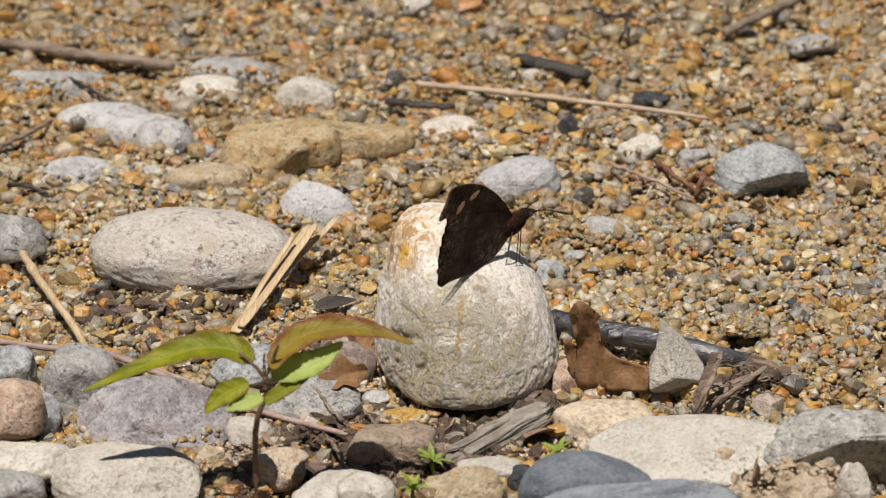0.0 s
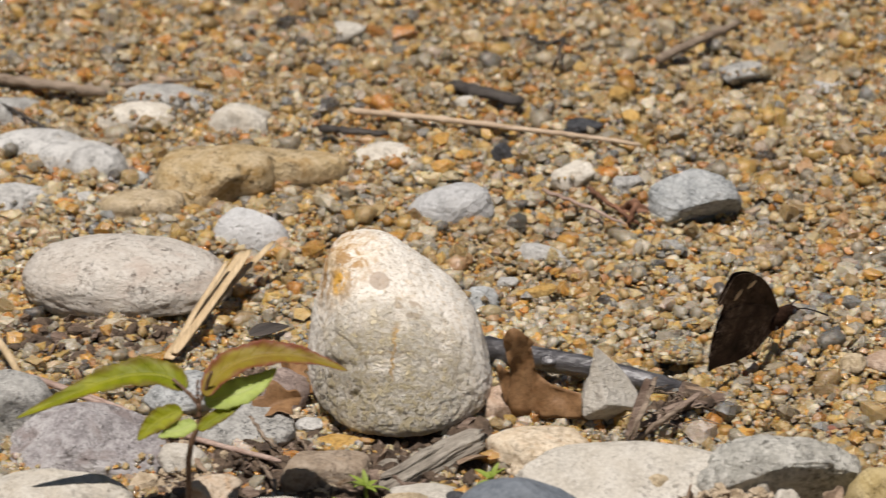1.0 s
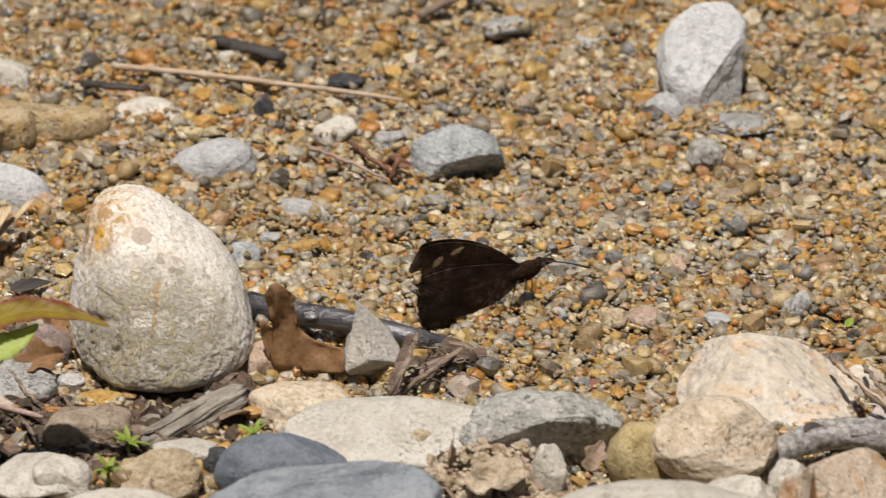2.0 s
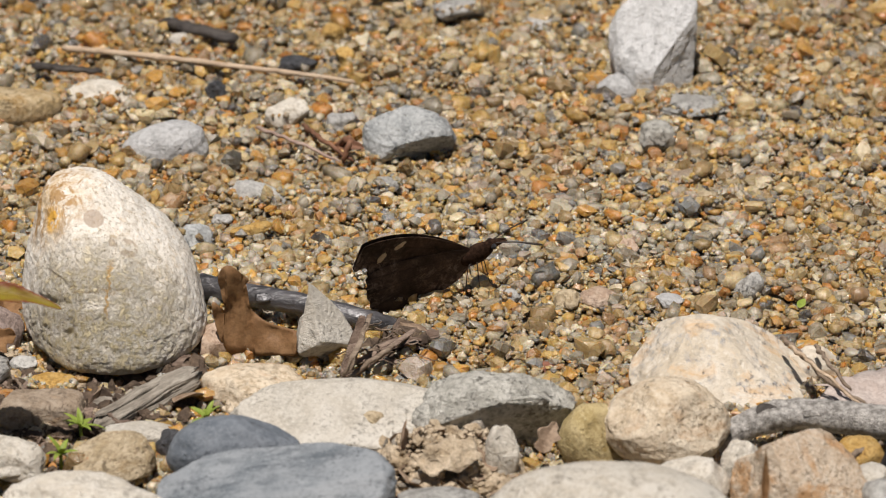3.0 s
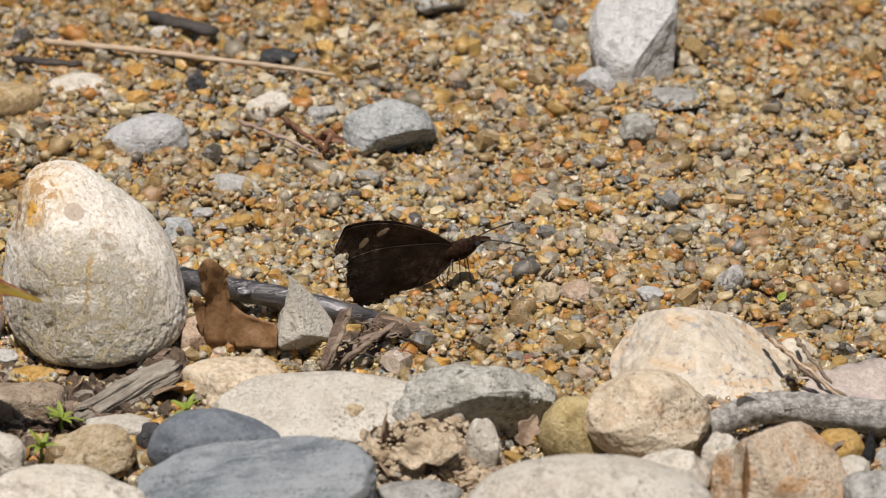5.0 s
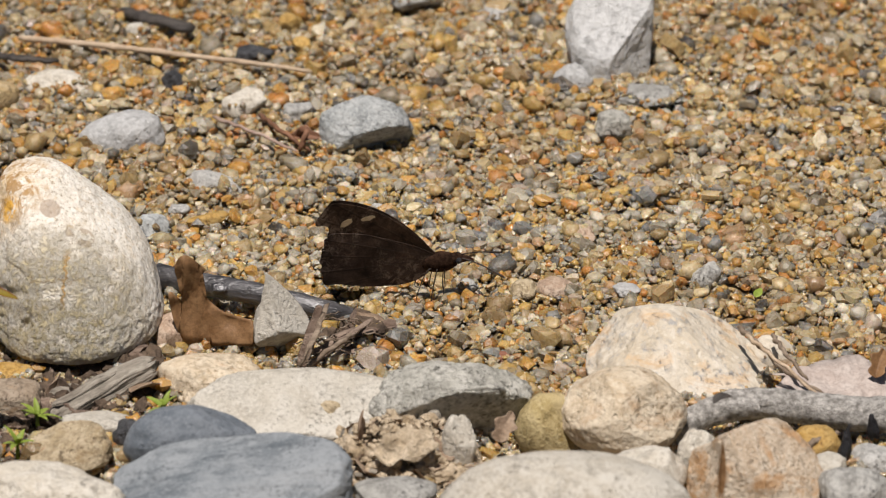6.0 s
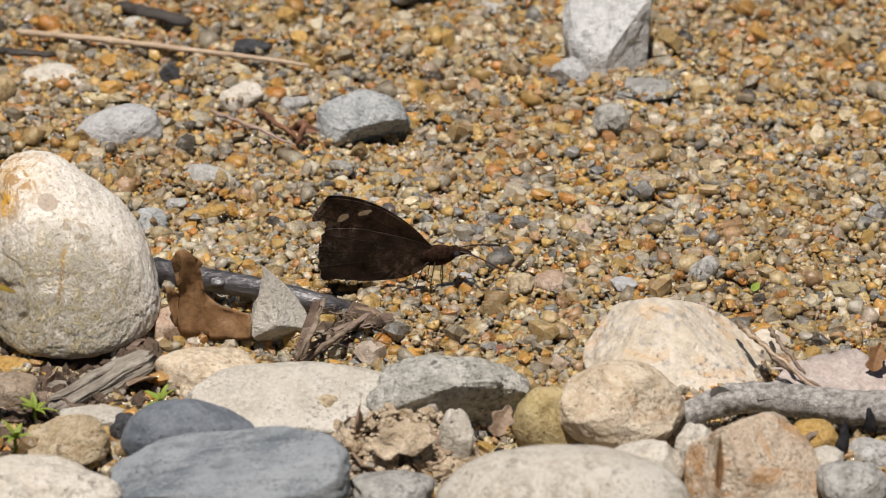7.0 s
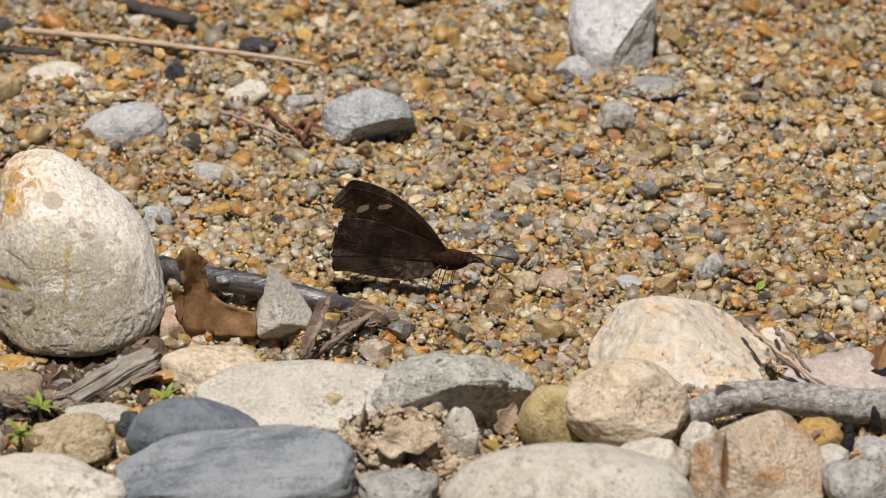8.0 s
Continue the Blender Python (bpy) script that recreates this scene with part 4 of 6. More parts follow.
stone("stone", (65.4, -86.8, 2.9), (4.8, 4.1, 3.2), (0, 0, 0), 611, "ochre", "yellow-brown stone among the front stones")
stone("stone", (65.7, -98.2, 4.4), (4.5, 3.9, 2.4), (0, 0, 0), 618, "cream", "cream rounded stone among the front stones")
stone("stone", (46.3, -93.7, 3.7), (3.4, 2.9, 5.4), (0, 0, 0), 625, "cream", "pale stone in shade")
stone("stone", (70.2, -110.1, 5.7), (6.3, 5.3, 4.4), (0, 0, 0), 632, "grey", "grey front stone among the front stones")
stone("stone", (76.4, -90.5, 2.3), (5.4, 4.6, 2.1), (0, 0, 0), 639, "white", "white stone among the front stones")
stone("stone", (60.5, -49.8, 1.4), (5.7, 2.9, 3.9), (0, 0, 0), 646, "granite", "pale slab behind the granite one")
stone("stone", (39.0, 81.1, 7.6), (9.7, 6.0, 12.0), (-22, 6, 0), 653, "chalk", "large upright white-grey stone", cuts=2, lumps=0.09, level=6, square=2.25, facets=((0.78, -0.5, -0.38, 0.56), (-0.15, -0.85, 0.5, 0.62)))
stone("stone", (31.0, 73.6, 1.2), (3.8, 3.0, 3.4), (0, 30, 0), 660, "chalk", "white stone at the foot of the upright one", cuts=4)
stone("stone", (45.3, 68.6, 0.4), (6.9, 5.8, 1.2), (0, 0, 0), 667, "grey", "low grey stone in the sand")
stone("stone", (16.6, 111.6, 0.3), (4.7, 4.0, 0.7), (0, 0, 0), 674, "white", "pale flat stone among the front stones")
stone("stone", (57.5, 137.4, 0.5), (5.6, 4.8, 1.2), (0, 0, 0), 681, "blue", "blue-grey stone among the front stones")
stone("stone", (-13.2, -78.8, 3.7), (2.8, 1.9, 3.4), (0, 0, 0), 688, "tan", "small tan stone in the debris")
stone("pebble", (25.4, -20.2, 0.9), (3.4, 2.9, 1.7), (0, 0, 0), 695, "pink", "orange-pink pebble on the wet sand", category="pebble")
stone("pebble", (15.7, -49.6, 1.0), (2.5, 1.9, 1.2), (0, 6, 0), 702, "red", "brick red chip on the wet sand", cuts=4, category="pebble")
stone("pebble", (37.3, -22.3, 1.3), (2.6, 2.0, 1.0), (0, 0, 0), 709, "chalk", "flat pale oval pebble", category="pebble")
stone("pebble", (-5.8, 12.5, 1.0), (1.5, 1.3, 1.7), (0, 0, 0), 716, "white", "bright white pebble on the wet sand", cuts=5, category="pebble")
stone("pebble", (30.5, 2.5, 0.8), (3.1, 2.6, 1.6), (0, 0, 0), 723, "pink", "pink pebble on the wet sand", category="pebble")
stone("pebble", (51.3, -17.4, 1.7), (2.4, 2.0, 3.3), (0, 40, 0), 730, "grey", "grey long pebble on the wet sand", category="pebble")
stone("pebble", (45.9, 21.6, 0.8), (3.6, 3.0, 1.9), (0, 0, 0), 737, "tan", "tan pebble on the wet sand", category="pebble")
stone("pebble", (50.0, 26.7, 0.4), (1.8, 1.5, 0.9), (0, 0, 0), 744, "tan", "tan small pebble on the wet sand", category="pebble")
stone("pebble", (41.3, 35.5, 0.3), (4.6, 3.9, 0.8), (0, 0, 0), 751, "brown", "pinkish brown flat stone", category="pebble")
stone("stone", (37.7, 50.5, 1.3), (3.7, 3.1, 3.3), (0, 0, 0), 758, "pitted", "rough grey-green stone among the front stones")
stone("pebble", (5.4, 56.0, 0.4), (3.7, 3.1, 1.0), (0, 0, 0), 765, "olive", "olive flat pebble on the wet sand", category="pebble")
stone("pebble", (19.7, -22.0, 1.1), (2.4, 2.1, 2.1), (0, 0, 0), 772, "tan", "tan pebble on the wet sand", category="pebble")
stone("pebble", (9.7, -19.8, 0.7), (2.2, 1.9, 1.5), (0, 0, 0), 779, "grey", "grey pebble on the wet sand", category="pebble")
stone("pebble", (-12.7, 29.1, 0.7), (3.1, 2.6, 1.7), (0, 0, 0), 786, "grey", "grey-green pebble on the wet sand", category="pebble")
stone("pebble", (-2.4, -8.4, 0.7), (1.5, 1.3, 1.4), (0, 0, 0), 793, "dark", "dark pebble on the wet sand", category="pebble")

drift_sand()


# ---- scattered pebbles ----
def scatter_pebbles():
    """Single pebbles lying on the sand."""
    rng = np.random.RandomState(77)
    kinds = []
    for k in range(12):
        p, f = ellipsoid_stone((1.0, rng.uniform(0.7, 0.95), rng.uniform(0.45, 0.75)), 300 + k, 6, 0.10, 3, 2.4)
        me = bpy.data.meshes.new("pebble")
        me.from_pydata([tuple(v * MM) for v in p], [], f)
        me.polygons.foreach_set("use_smooth", [True] * len(me.polygons))
        me.materials.append(PEBBLE)
        kinds.append(me)
    for k in range(280):
        x, y = rng.uniform(-165, 100), rng.uniform(-75, 160)
        r = min(1.2 * math.exp(rng.normal(0, 0.3)), 2.2)
        ob = new("pebble", kinds[k % 12])
        ob.matrix_world = pose(x * MM, y * MM, ground_height(x * MM, y * MM) + (0.5 + 0.30 * r) * MM, rng.uniform(-15, 15), rng.uniform(-15, 15), rng.uniform(0, 360)) @ Matrix.Scale(r, 4)
        tagged(ob, "small rounded pebble lying on the wet sand", "pebble", "pebbles on the sand")


scatter_pebbles()


# ---- sticks, straw and bark ----
def gnarled(name, points, radii, material, label, sides=36, steps=16):
    """A weathered branch through points, in millimetres, with long furrows and small bumps."""
    path = smooth_path(np.array(points), steps)
    thick = np.interp(np.linspace(0, 1, len(path)), np.linspace(0, 1, len(radii)), radii)
    verts, faces = tube_mesh(path, [1.0] * len(path), sides)
    origin = path[len(path) // 2].copy()
    out = []
    for i, v in enumerate(verts):
        p = path[i // sides]
        d = (Vector(v) - Vector(p)).normalized()
        a = 2 * math.pi * (i % sides) / sides
        furrow = noise.noise(Vector((math.cos(a) * 1.6, math.sin(a) * 1.6, i // sides * 0.05)))
        r = thick[i // sides] * (1 + 0.10 * furrow) + 0.22 * noise.noise(Vector(v) * 0.5) + 0.16 * noise.noise(Vector(v) * 1.3) + 0.1 * noise.noise(Vector(v) * 2.6)
        if i // sides in (0, len(path) - 1):
            r *= 0.6
        out.append((Vector(p) + d * r - Vector(origin)) * MM)
    ob = mesh_object(name, out, faces, material)
    ob.location = origin * MM
    return tagged(ob, label, "branch")


stick("straw", [(-75.1, 94.3, 1.6), (-63.4, 90.6, 2.0), (-51.3, 86.6, 2.2), (-37.1, 82.0, 2.2), (-26.4, 79.6, 1.8), (-18.6, 76.9, 1.6)], 0.66, PALE_TWIG, "long pale dry stem lying on the sand", taper=0.6, knots=2, jitter=0.04, rough=0.05)
stick("twig", [(-163.2, 116.6, 2.0), (-151.1, 110.4, 3.0), (-141.7, 106.2, 3.0), (-132.5, 103.2, 3.0), (-122.7, 102.2, 2.0)], 1.2, TWIG, "dark weathered stick lying on the sand", taper=0.8, knots=3)
stick("twig", [(-121.3, 106.9, 2.0), (-112.8, 105.6, 3.0), (-104.9, 109.9, 2.0)], 0.5, TWIG, "thin brown twig on the sand")
stick("twig", [(-16.3, 120.3, 2.0), (-9.7, 126.3, 3.0), (0.3, 140.7, 2.0)], 1.1, TWIG, "grey-brown stick on the sand")
stick("twig", [(-34.7, 127.4, 4.0), (-35.1, 114.0, 6.0), (-36.6, 115.6, 1.0)], 0.4, DARK_BARK, "thin dark twig standing in sand")
stick("twig", [(-40.3, 127.8, 3.0), (-37.3, 121.7, 5.0), (-34.7, 126.2, 4.0)], 0.5, DARK_BARK, "short dark twig on sand")
stick("bark_piece", [(-56.1, 107.0, 2.0), (-49.8, 100.6, 3.0), (-41.6, 97.6, 2.0)], 1.9, DARK_BARK, "dark flat piece of bark", flat=0.6, category="bark", taper=0.9)
stick("bark_piece", [(-79.9, 84.7, 2.0), (-73.7, 80.5, 3.0), (-66.7, 81.3, 2.0)], 1.3, DARK_BARK, "black piece of bark half in sand", flat=0.6, category="bark")
stick("twig", [(-36.5, 54.1, 2.0), (-28.6, 44.2, 3.0), (-20.7, 37.6, 2.0)], 0.42, PINK_TWIG, "thin pale brown twig on the sand")
stick("twig", [(-27.9, 55.0, 2.0), (-23.4, 42.1, 4.0), (-18.2, 39.9, 1.0)], 0.55, RED_TWIG, "reddish broken twig on sand")
stick("twig", [(-22.0, 46.6, 1.0), (-19.2, 40.6, 5.0), (-20.1, 39.4, 1.0)], 0.7, RED_TWIG, "curled reddish leaf stalk")
stick("straw", [(-140.5, 9.7, 3.0), (-134.7, -6.0, 3.6), (-128.2, -21.5, 4.0), (-121.6, -39.5, 4.2)], 0.78, STRAW, "dry jointed straw leaning over stones", knots=1, taper=0.8, jitter=0.04, rough=0.05)
stick("twig", [(-141.0, -31.0, 4.2), (-130.0, -34.2, 4.2), (-120.6, -36.5, 4.4), (-107.9, -46.5, 4.2), (-100.3, -52.8, 4.0), (-90.5, -57.9, 3.2), (-76.1, -65.9, 3.0)], 0.6, PINK_TWIG, "long thin pinkish stick lying behind the front stones", jitter=0.04, rough=0.05, taper=0.8)
stick("twig", [(-122.0, -34.6, 4.3), (-107.5, -45.2, 4.2), (-99.6, -51.6, 4.0)], 0.5, PINK_TWIG, "split strand of the long pinkish stick", jitter=0.03, rough=0.05, seed=4)
stick("twig", [(-152.3, 60.8, 2.0), (-147.4, 64.5, 3.0), (-143.1, 74.3, 2.0)], 0.6, TWIG, "thin brown twig on sand")
wet_branch = stick("branch", [(-44.8, -19.1, 3.0), (-35.6, -24.0, 3.2), (-25.8, -28.1, 3.2), (-16.0, -31.7, 2.2), (-8.3, -30.8, -0.5), (-2.5, -29.5, -3.0)], 2.2, WET_BARK, "wet dark grey branch half sunk in sand", taper=0.7, sides=18, jitter=0.05, category="branch", rough=0.045)
driftwood = gnarled("branch", [(39.9, -79.7, -1.0), (43.6, -79.0, 1.6), (49.7, -76.6, 4.2), (56.3, -75.5, 5.0), (63.6, -76.4, 5.0), (71.8, -78.0, 4.6), (81.1, -78.4, 4.0)], (1.7, 2.0, 2.5, 2.6, 2.7, 2.9, 3.0), GREY_BARK, "grey weathered driftwood branch lying among stones")
stick("twig", [(55.0, -53.8, 9.0), (58.9, -60.6, 8.0), (62.4, -65.2, 6.0), (68.1, -71.8, 5.0)], 0.5, TWIG, "dry twig across the granite slab")
stick("twig", [(56.2, -57.2, 9.0), (61.4, -66.2, 8.0), (67.4, -72.5, 5.0)], 0.4, PALE_TWIG, "dry grass stalk across the granite slab")
stick("twig", [(60.8, -52.9, 7.0), (63.1, -61.8, 7.0), (66.0, -66.4, 5.0)], 0.45, TWIG, "dry twig leaning on the granite slab")
stick("twig", [(-17.4, -56.5, 3.0), (-12.7, -53.0, 5.0), (-7.6, -42.9, 4.0)], 0.5, TWIG, "broken twig in the debris", taper=0.8)
stick("twig", [(-18.8, -57.6, 3.0), (-16.3, -57.2, 8.0), (-13.8, -44.6, 9.0)], 0.6, TWIG, "splintered twig in the debris", taper=0.7, flat=0.5)
stick("twig", [(-17.5, -55.4, 3.0), (-15.7, -54.9, 8.0), (-14.5, -48.1, 9.0)], 0.4, TWIG, "splintered grey twig in the debris", taper=0.7)
stick("twig", [(-12.1, -41.9, 1.5), (-13.2, -48.9, 5.0), (-14.4, -46.7, 2.5)], 0.18, TWIG, "thin brown rootlet in the debris heap")
stick("twig", [(-17.7, -38.7, 1.5), (-14.8, -41.0, 5.0), (-11.9, -34.1, 2.5)], 0.14, TWIG, "thin brown rootlet in the debris heap")
stick("twig", [(-9.6, -42.3, 1.5), (-6.7, -47.8, 5.0), (-3.8, -44.0, 2.5)], 0.18, TWIG, "thin brown rootlet in the debris heap")
stick("twig", [(-17.2, -44.1, 1.5), (-13.9, -50.3, 5.0), (-10.8, -47.0, 2.5)], 0.2, TWIG, "thin brown rootlet in the debris heap")
stick("twig", [(-11.8, -34.7, 1.5), (-9.5, -41.9, 5.0), (-7.3, -39.5, 2.5)], 0.15, TWIG, "thin brown rootlet in the debris heap")
stick("twig", [(-17.4, -38.4, 1.5), (-14.8, -41.2, 4.5), (-12.4, -35.8, 2.0)], 0.11, TWIG, "thin brown rootlet in the debris heap")
stick("twig", [(-16.4, -48.2, 1.5), (-12.5, -53.3, 4.5), (-8.9, -50.2, 2.0)], 0.13, TWIG, "thin brown rootlet in the debris heap")
stick("twig", [(-13.5, -42.1, 1.5), (-11.0, -43.8, 4.5), (-8.7, -37.5, 2.0)], 0.13, TWIG, "thin brown rootlet in the debris heap")
stick("twig", [(-10.0, -46.9, 1.5), (-6.1, -51.9, 4.5), (-2.2, -48.8, 2.0)], 0.13, TWIG, "thin brown rootlet in the debris heap")
stick("twig", [(-17.8, -44.6, 1.5), (-13.7, -49.0, 4.5), (-9.8, -45.4, 2.0)], 0.2, TWIG, "thin brown rootlet in the debris heap")
stick("twig", [(-19.9, -44.6, 1.5), (-16.5, -48.8, 4.5), (-13.3, -44.8, 2.0)], 0.13, TWIG, "thin brown rootlet in the debris heap")
stick("twig", [(-16.0, -34.7, 1.5), (-11.8, -41.0, 4.5), (-7.8, -39.1, 2.0)], 0.16, TWIG, "thin brown rootlet in the debris heap")
stick("twig", [(-82.3, -52.6, 5.0), (-78.9, -59.3, 4.0), (-77.0, -60.5, 3.0)], 0.4, TWIG, "thin twig end between stones")
stick("twig", [(-74.3, -55.2, 2.5), (-71.8, -61.5, 3.0), (-72.4, -66.7, 2.5)], 0.3, TWIG, "thin brown twig between stones")
stick("twig", [(-79.8, -66.1, 3.0), (-76.8, -74.6, 4.0), (-75.6, -79.0, 3.0)], 0.4, TWIG, "thin twig among stones")
stick("twig", [(63.7, -89.9, 4.0), (66.5, -88.8, 5.0), (70.0, -84.7, 4.0)], 0.7, TWIG, "short brown twig on the yellow stone")


def splinter(points, width, thick, material, parent, name, seed):
    """A flat fibrous strip along points, in millimetres."""
    return stick(name, points, width / 2, material, "", taper=0.7, jitter=0.02, seed=seed, flat=thick / width, sides=10, parent=parent, rough=0.05)


straw_bundle = tagged(new("straw_bundle"), "split dry straw leaning on the pale cobble", "straw")
splinter([(-99.3, -20.4, 1.0), (-94.4, -7.8, 4.4), (-88.3, 8.4, 9.0)], 2.6, 0.6, STRAW, straw_bundle, "strip", 20)
splinter([(-98.3, -20.2, 2.0), (-92.4, -5.6, 5.8), (-86.9, 6.9, 10.0)], 2.0, 0.5, STRAW, straw_bundle, "strip", 21)
splinter([(-98.2, -17.3, 1.0), (-91.3, -2.8, 5.4), (-83.4, 15.4, 8.0)], 1.7, 0.5, STRAW, straw_bundle, "strip", 22)
splinter([(-99.0, -18.5, 1.0), (-95.3, -9.6, 5.4), (-90.5, 1.8, 10.0)], 1.3, 0.5, STRAW, straw_bundle, "strip", 23)


rotted_wood = tagged(new("rotted_wood"), "brown splintered rotted wood heaped beside the upright stone", "wood")
for k, (points, wide, thick) in enumerate((
        (((-18.4, -52.6, 1.0), (-16.8, -50.4, 6.0), (-15.2, -48.6, 10.5)), 2.4, 0.5),
        (((-17.2, -53.4, 1.2), (-12.4, -49.6, 3.6), (-6.4, -45.0, 6.4)), 1.6, 0.8),
        (((-16.4, -48.6, 1.6), (-11.0, -45.4, 3.0), (-6.0, -43.4, 3.4)), 2.0, 0.8),
        (((-14.6, -46.0, 2.4), (-9.6, -43.8, 3.8), (-5.4, -42.0, 3.0)), 1.6, 0.6))):
    splinter(points, wide, thick, ROTTED, rotted_wood, "splinter", 30 + k)


def bark_slab():
    """A rotten slab of bark: long fibres, splintered ends, with a loose strip on it."""
    slab = tagged(new("bark_slab"), "grey rotten bark slab under the cobble", "bark")
    slab.matrix_world = pose(-0.0510, -0.0658, 0.0034, 8, -11, 40)
    for name, o, (length, wide, thick), seed in (("bark_layer", (0, 0, 0), (10.5, 1.9, 0.9), 1), ("bark_strip", (-3.0, 0.8, 1.1), (6.5, 0.8, 0.35), 5), ("bark_strip", (3.5, -1.8, -0.9), (6.0, 1.0, 0.6), 9)):
        rings, sides = 60, 40
        verts = []
        for i in range(rings + 1):
            t = 2 * i / rings - 1
            for k in range(sides):
                a = 2 * math.pi * k / sides
                c, q = math.cos(a), math.sin(a)
                m = (abs(c) ** 4 + abs(q) ** 4) ** -0.25
                fibre = noise.noise(Vector((c * 3.5, q * 3.5, t * 0.9 + seed))) + 0.5 * noise.noise(Vector((c * 9, q * 9, t * 1.6 + seed)))
                end = 1 + 0.16 * noise.noise(Vector((c * 4, q * 4, seed + 3.0 * (t > 0))))
                taper = min(1.0, 6 * (1.02 - abs(t))) ** 0.5
                r = m * taper * (1 + 0.24 * fibre)
                bow = 0.5 * noise.noise(Vector((t * 1.5, seed, 0)))
                verts.append((Vector((t * length * end, c * wide * r, q * thick * r + bow)) + Vector(o)) * MM)
        faces = [(i * sides + k, i * sides + (k + 1) % sides, (i + 1) * sides + (k + 1) % sides, (i + 1) * sides + k) for i in range(rings) for k in range(sides)]
        faces += [tuple(reversed(range(sides))), tuple(range(rings * sides, (rings + 1) * sides))]
        mesh_object(name, verts, faces, BARK, slab, smooth=name == "bark_layer")


bark_slab()


def pointed_stone():
    """The grey stone with a point: an uneven pyramid with worn edges."""
    p, f = ellipsoid_stone((5.0, 4.4, 7.6), 618, 5, 0.07, 5, 2.4, ((-0.62, -0.72, 0.3, 0.5), (0.6, -0.75, 0.25, 0.42), (0.1, -0.6, -0.8, 0.6)))
    q = []
    for x, y, z in p:
        t = (z + 7.6) / 15.2
        k = 1.15 - 0.92 * max(0.0, t - 0.3) / 0.7
        q.append(((x * k * (1.15 if x > 0 else 0.95) - 4.2 * max(0.0, t - 0.25)) * MM, y * k * MM, z * MM))
    ob = mesh_object("pointed_stone", q, f, ROCK["pale"])
    ob.matrix_world = pose(-0.0218, -0.0434, 0.0068, 0, 3, 12)
    tagged(ob, "grey pointed angular stone beside the dead leaf", "stone")


pointed_stone()


def litter(name, label, material, patches, shape, seed):
    """Small crumbs and flakes between the stones: x, y, half widths, count and height of each heap in millimetres."""
    rng = np.random.RandomState(seed)
    verts, faces = [], []
    p, f = ball(1)
    for x, y, rx, ry, count, high in patches:
        for _ in range(int(count * shape[3])):
            a, q = rng.uniform(0, 2 * math.pi), math.sqrt(rng.uniform(0, 1))
            px, py = x + rx * q * math.cos(a), y + ry * q * math.sin(a)
            r = math.exp(rng.normal(0, 0.55))
            s = np.array(shape[:3]) * r
            turn = Euler((rng.normal(0, 0.5), rng.normal(0, 0.5), rng.uniform(0, 6.3))).to_matrix()
            lump = 1 + rng.uniform(-0.25, 0.25, len(p))
            rise = (1 - q * q) * rng.uniform(0.75, 1.08) if high > 5 else (1 - q) * rng.uniform(0.2, 1.1)
            z = ground_height(px * MM, py * MM) / MM + high * rise + 0.5
            base = len(verts)
            verts += [(turn @ Vector(v * s * l) + Vector((px, py, z))) * MM for v, l in zip(p, lump)]
            faces += [[i + base for i in t] for t in f]
    ob = mesh_object(name, verts, faces, material, smooth=False)
    tagged(ob, label, "debris", kind="stuff")


HEAPS = ((-1.8, -88.0, 13.5, 10.5, 700, 8.0), (-70.0, -51.9, 9.0, 7.4, 80, 1.0), (-93.6, -66.5, 9.0, 14.8, 120, 2.5), (-78.3, -44.1, 8.0, 9.8, 80, 1.5), (-65.0, -68.8, 12.0, 9.8, 220, 2.0), (25.3, -90.0, 6.0, 7.4, 160, 4.0), (32.0, -81.7, 6.0, 9.8, 80, 4.0))
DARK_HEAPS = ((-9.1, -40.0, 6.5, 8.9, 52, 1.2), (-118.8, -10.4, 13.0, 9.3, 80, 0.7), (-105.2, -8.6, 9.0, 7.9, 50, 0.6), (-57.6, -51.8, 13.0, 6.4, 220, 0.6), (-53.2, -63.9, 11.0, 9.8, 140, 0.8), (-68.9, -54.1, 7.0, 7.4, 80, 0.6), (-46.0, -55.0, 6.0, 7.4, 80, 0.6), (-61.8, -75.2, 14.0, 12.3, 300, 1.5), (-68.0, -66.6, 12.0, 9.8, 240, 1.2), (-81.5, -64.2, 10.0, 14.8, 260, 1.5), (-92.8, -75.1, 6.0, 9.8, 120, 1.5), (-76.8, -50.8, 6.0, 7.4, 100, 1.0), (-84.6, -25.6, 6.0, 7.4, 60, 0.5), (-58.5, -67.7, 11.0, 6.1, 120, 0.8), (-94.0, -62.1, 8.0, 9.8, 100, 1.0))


def soil_mound(x, y, rx, ry, high):
    """A heap of clodded soil; millimetres."""
    n = 90
    verts = []
    for j in range(n + 1):
        for i in range(n + 1):
            u, v = 2 * i / n - 1, 2 * j / n - 1
            px, py = x + rx * u, y + ry * v
            q = min(1.0, math.hypot(u, v))
            p = Vector((px, py, 3.0))
            clods = 2.2 * noise.noise(p * 0.16) + 1.2 * noise.noise(p * 0.42) + 1.3 * noise.noise(p * 0.9) + 0.8 * noise.noise(p * 1.9)
            verts.append((px * MM, py * MM, (high * (1 - q * q) + clods * (1 - q ** 4) - 1.6) * MM))
    faces = [(j * (n + 1) + i, j * (n + 1) + i + 1, (j + 1) * (n + 1) + i + 1, (j + 1) * (n + 1) + i) for j in range(n) for i in range(n)]
    tagged(mesh_object("soil_mound", verts, faces, SOIL), "crumbly heap of dry brown soil between stones", "soil", kind="stuff")


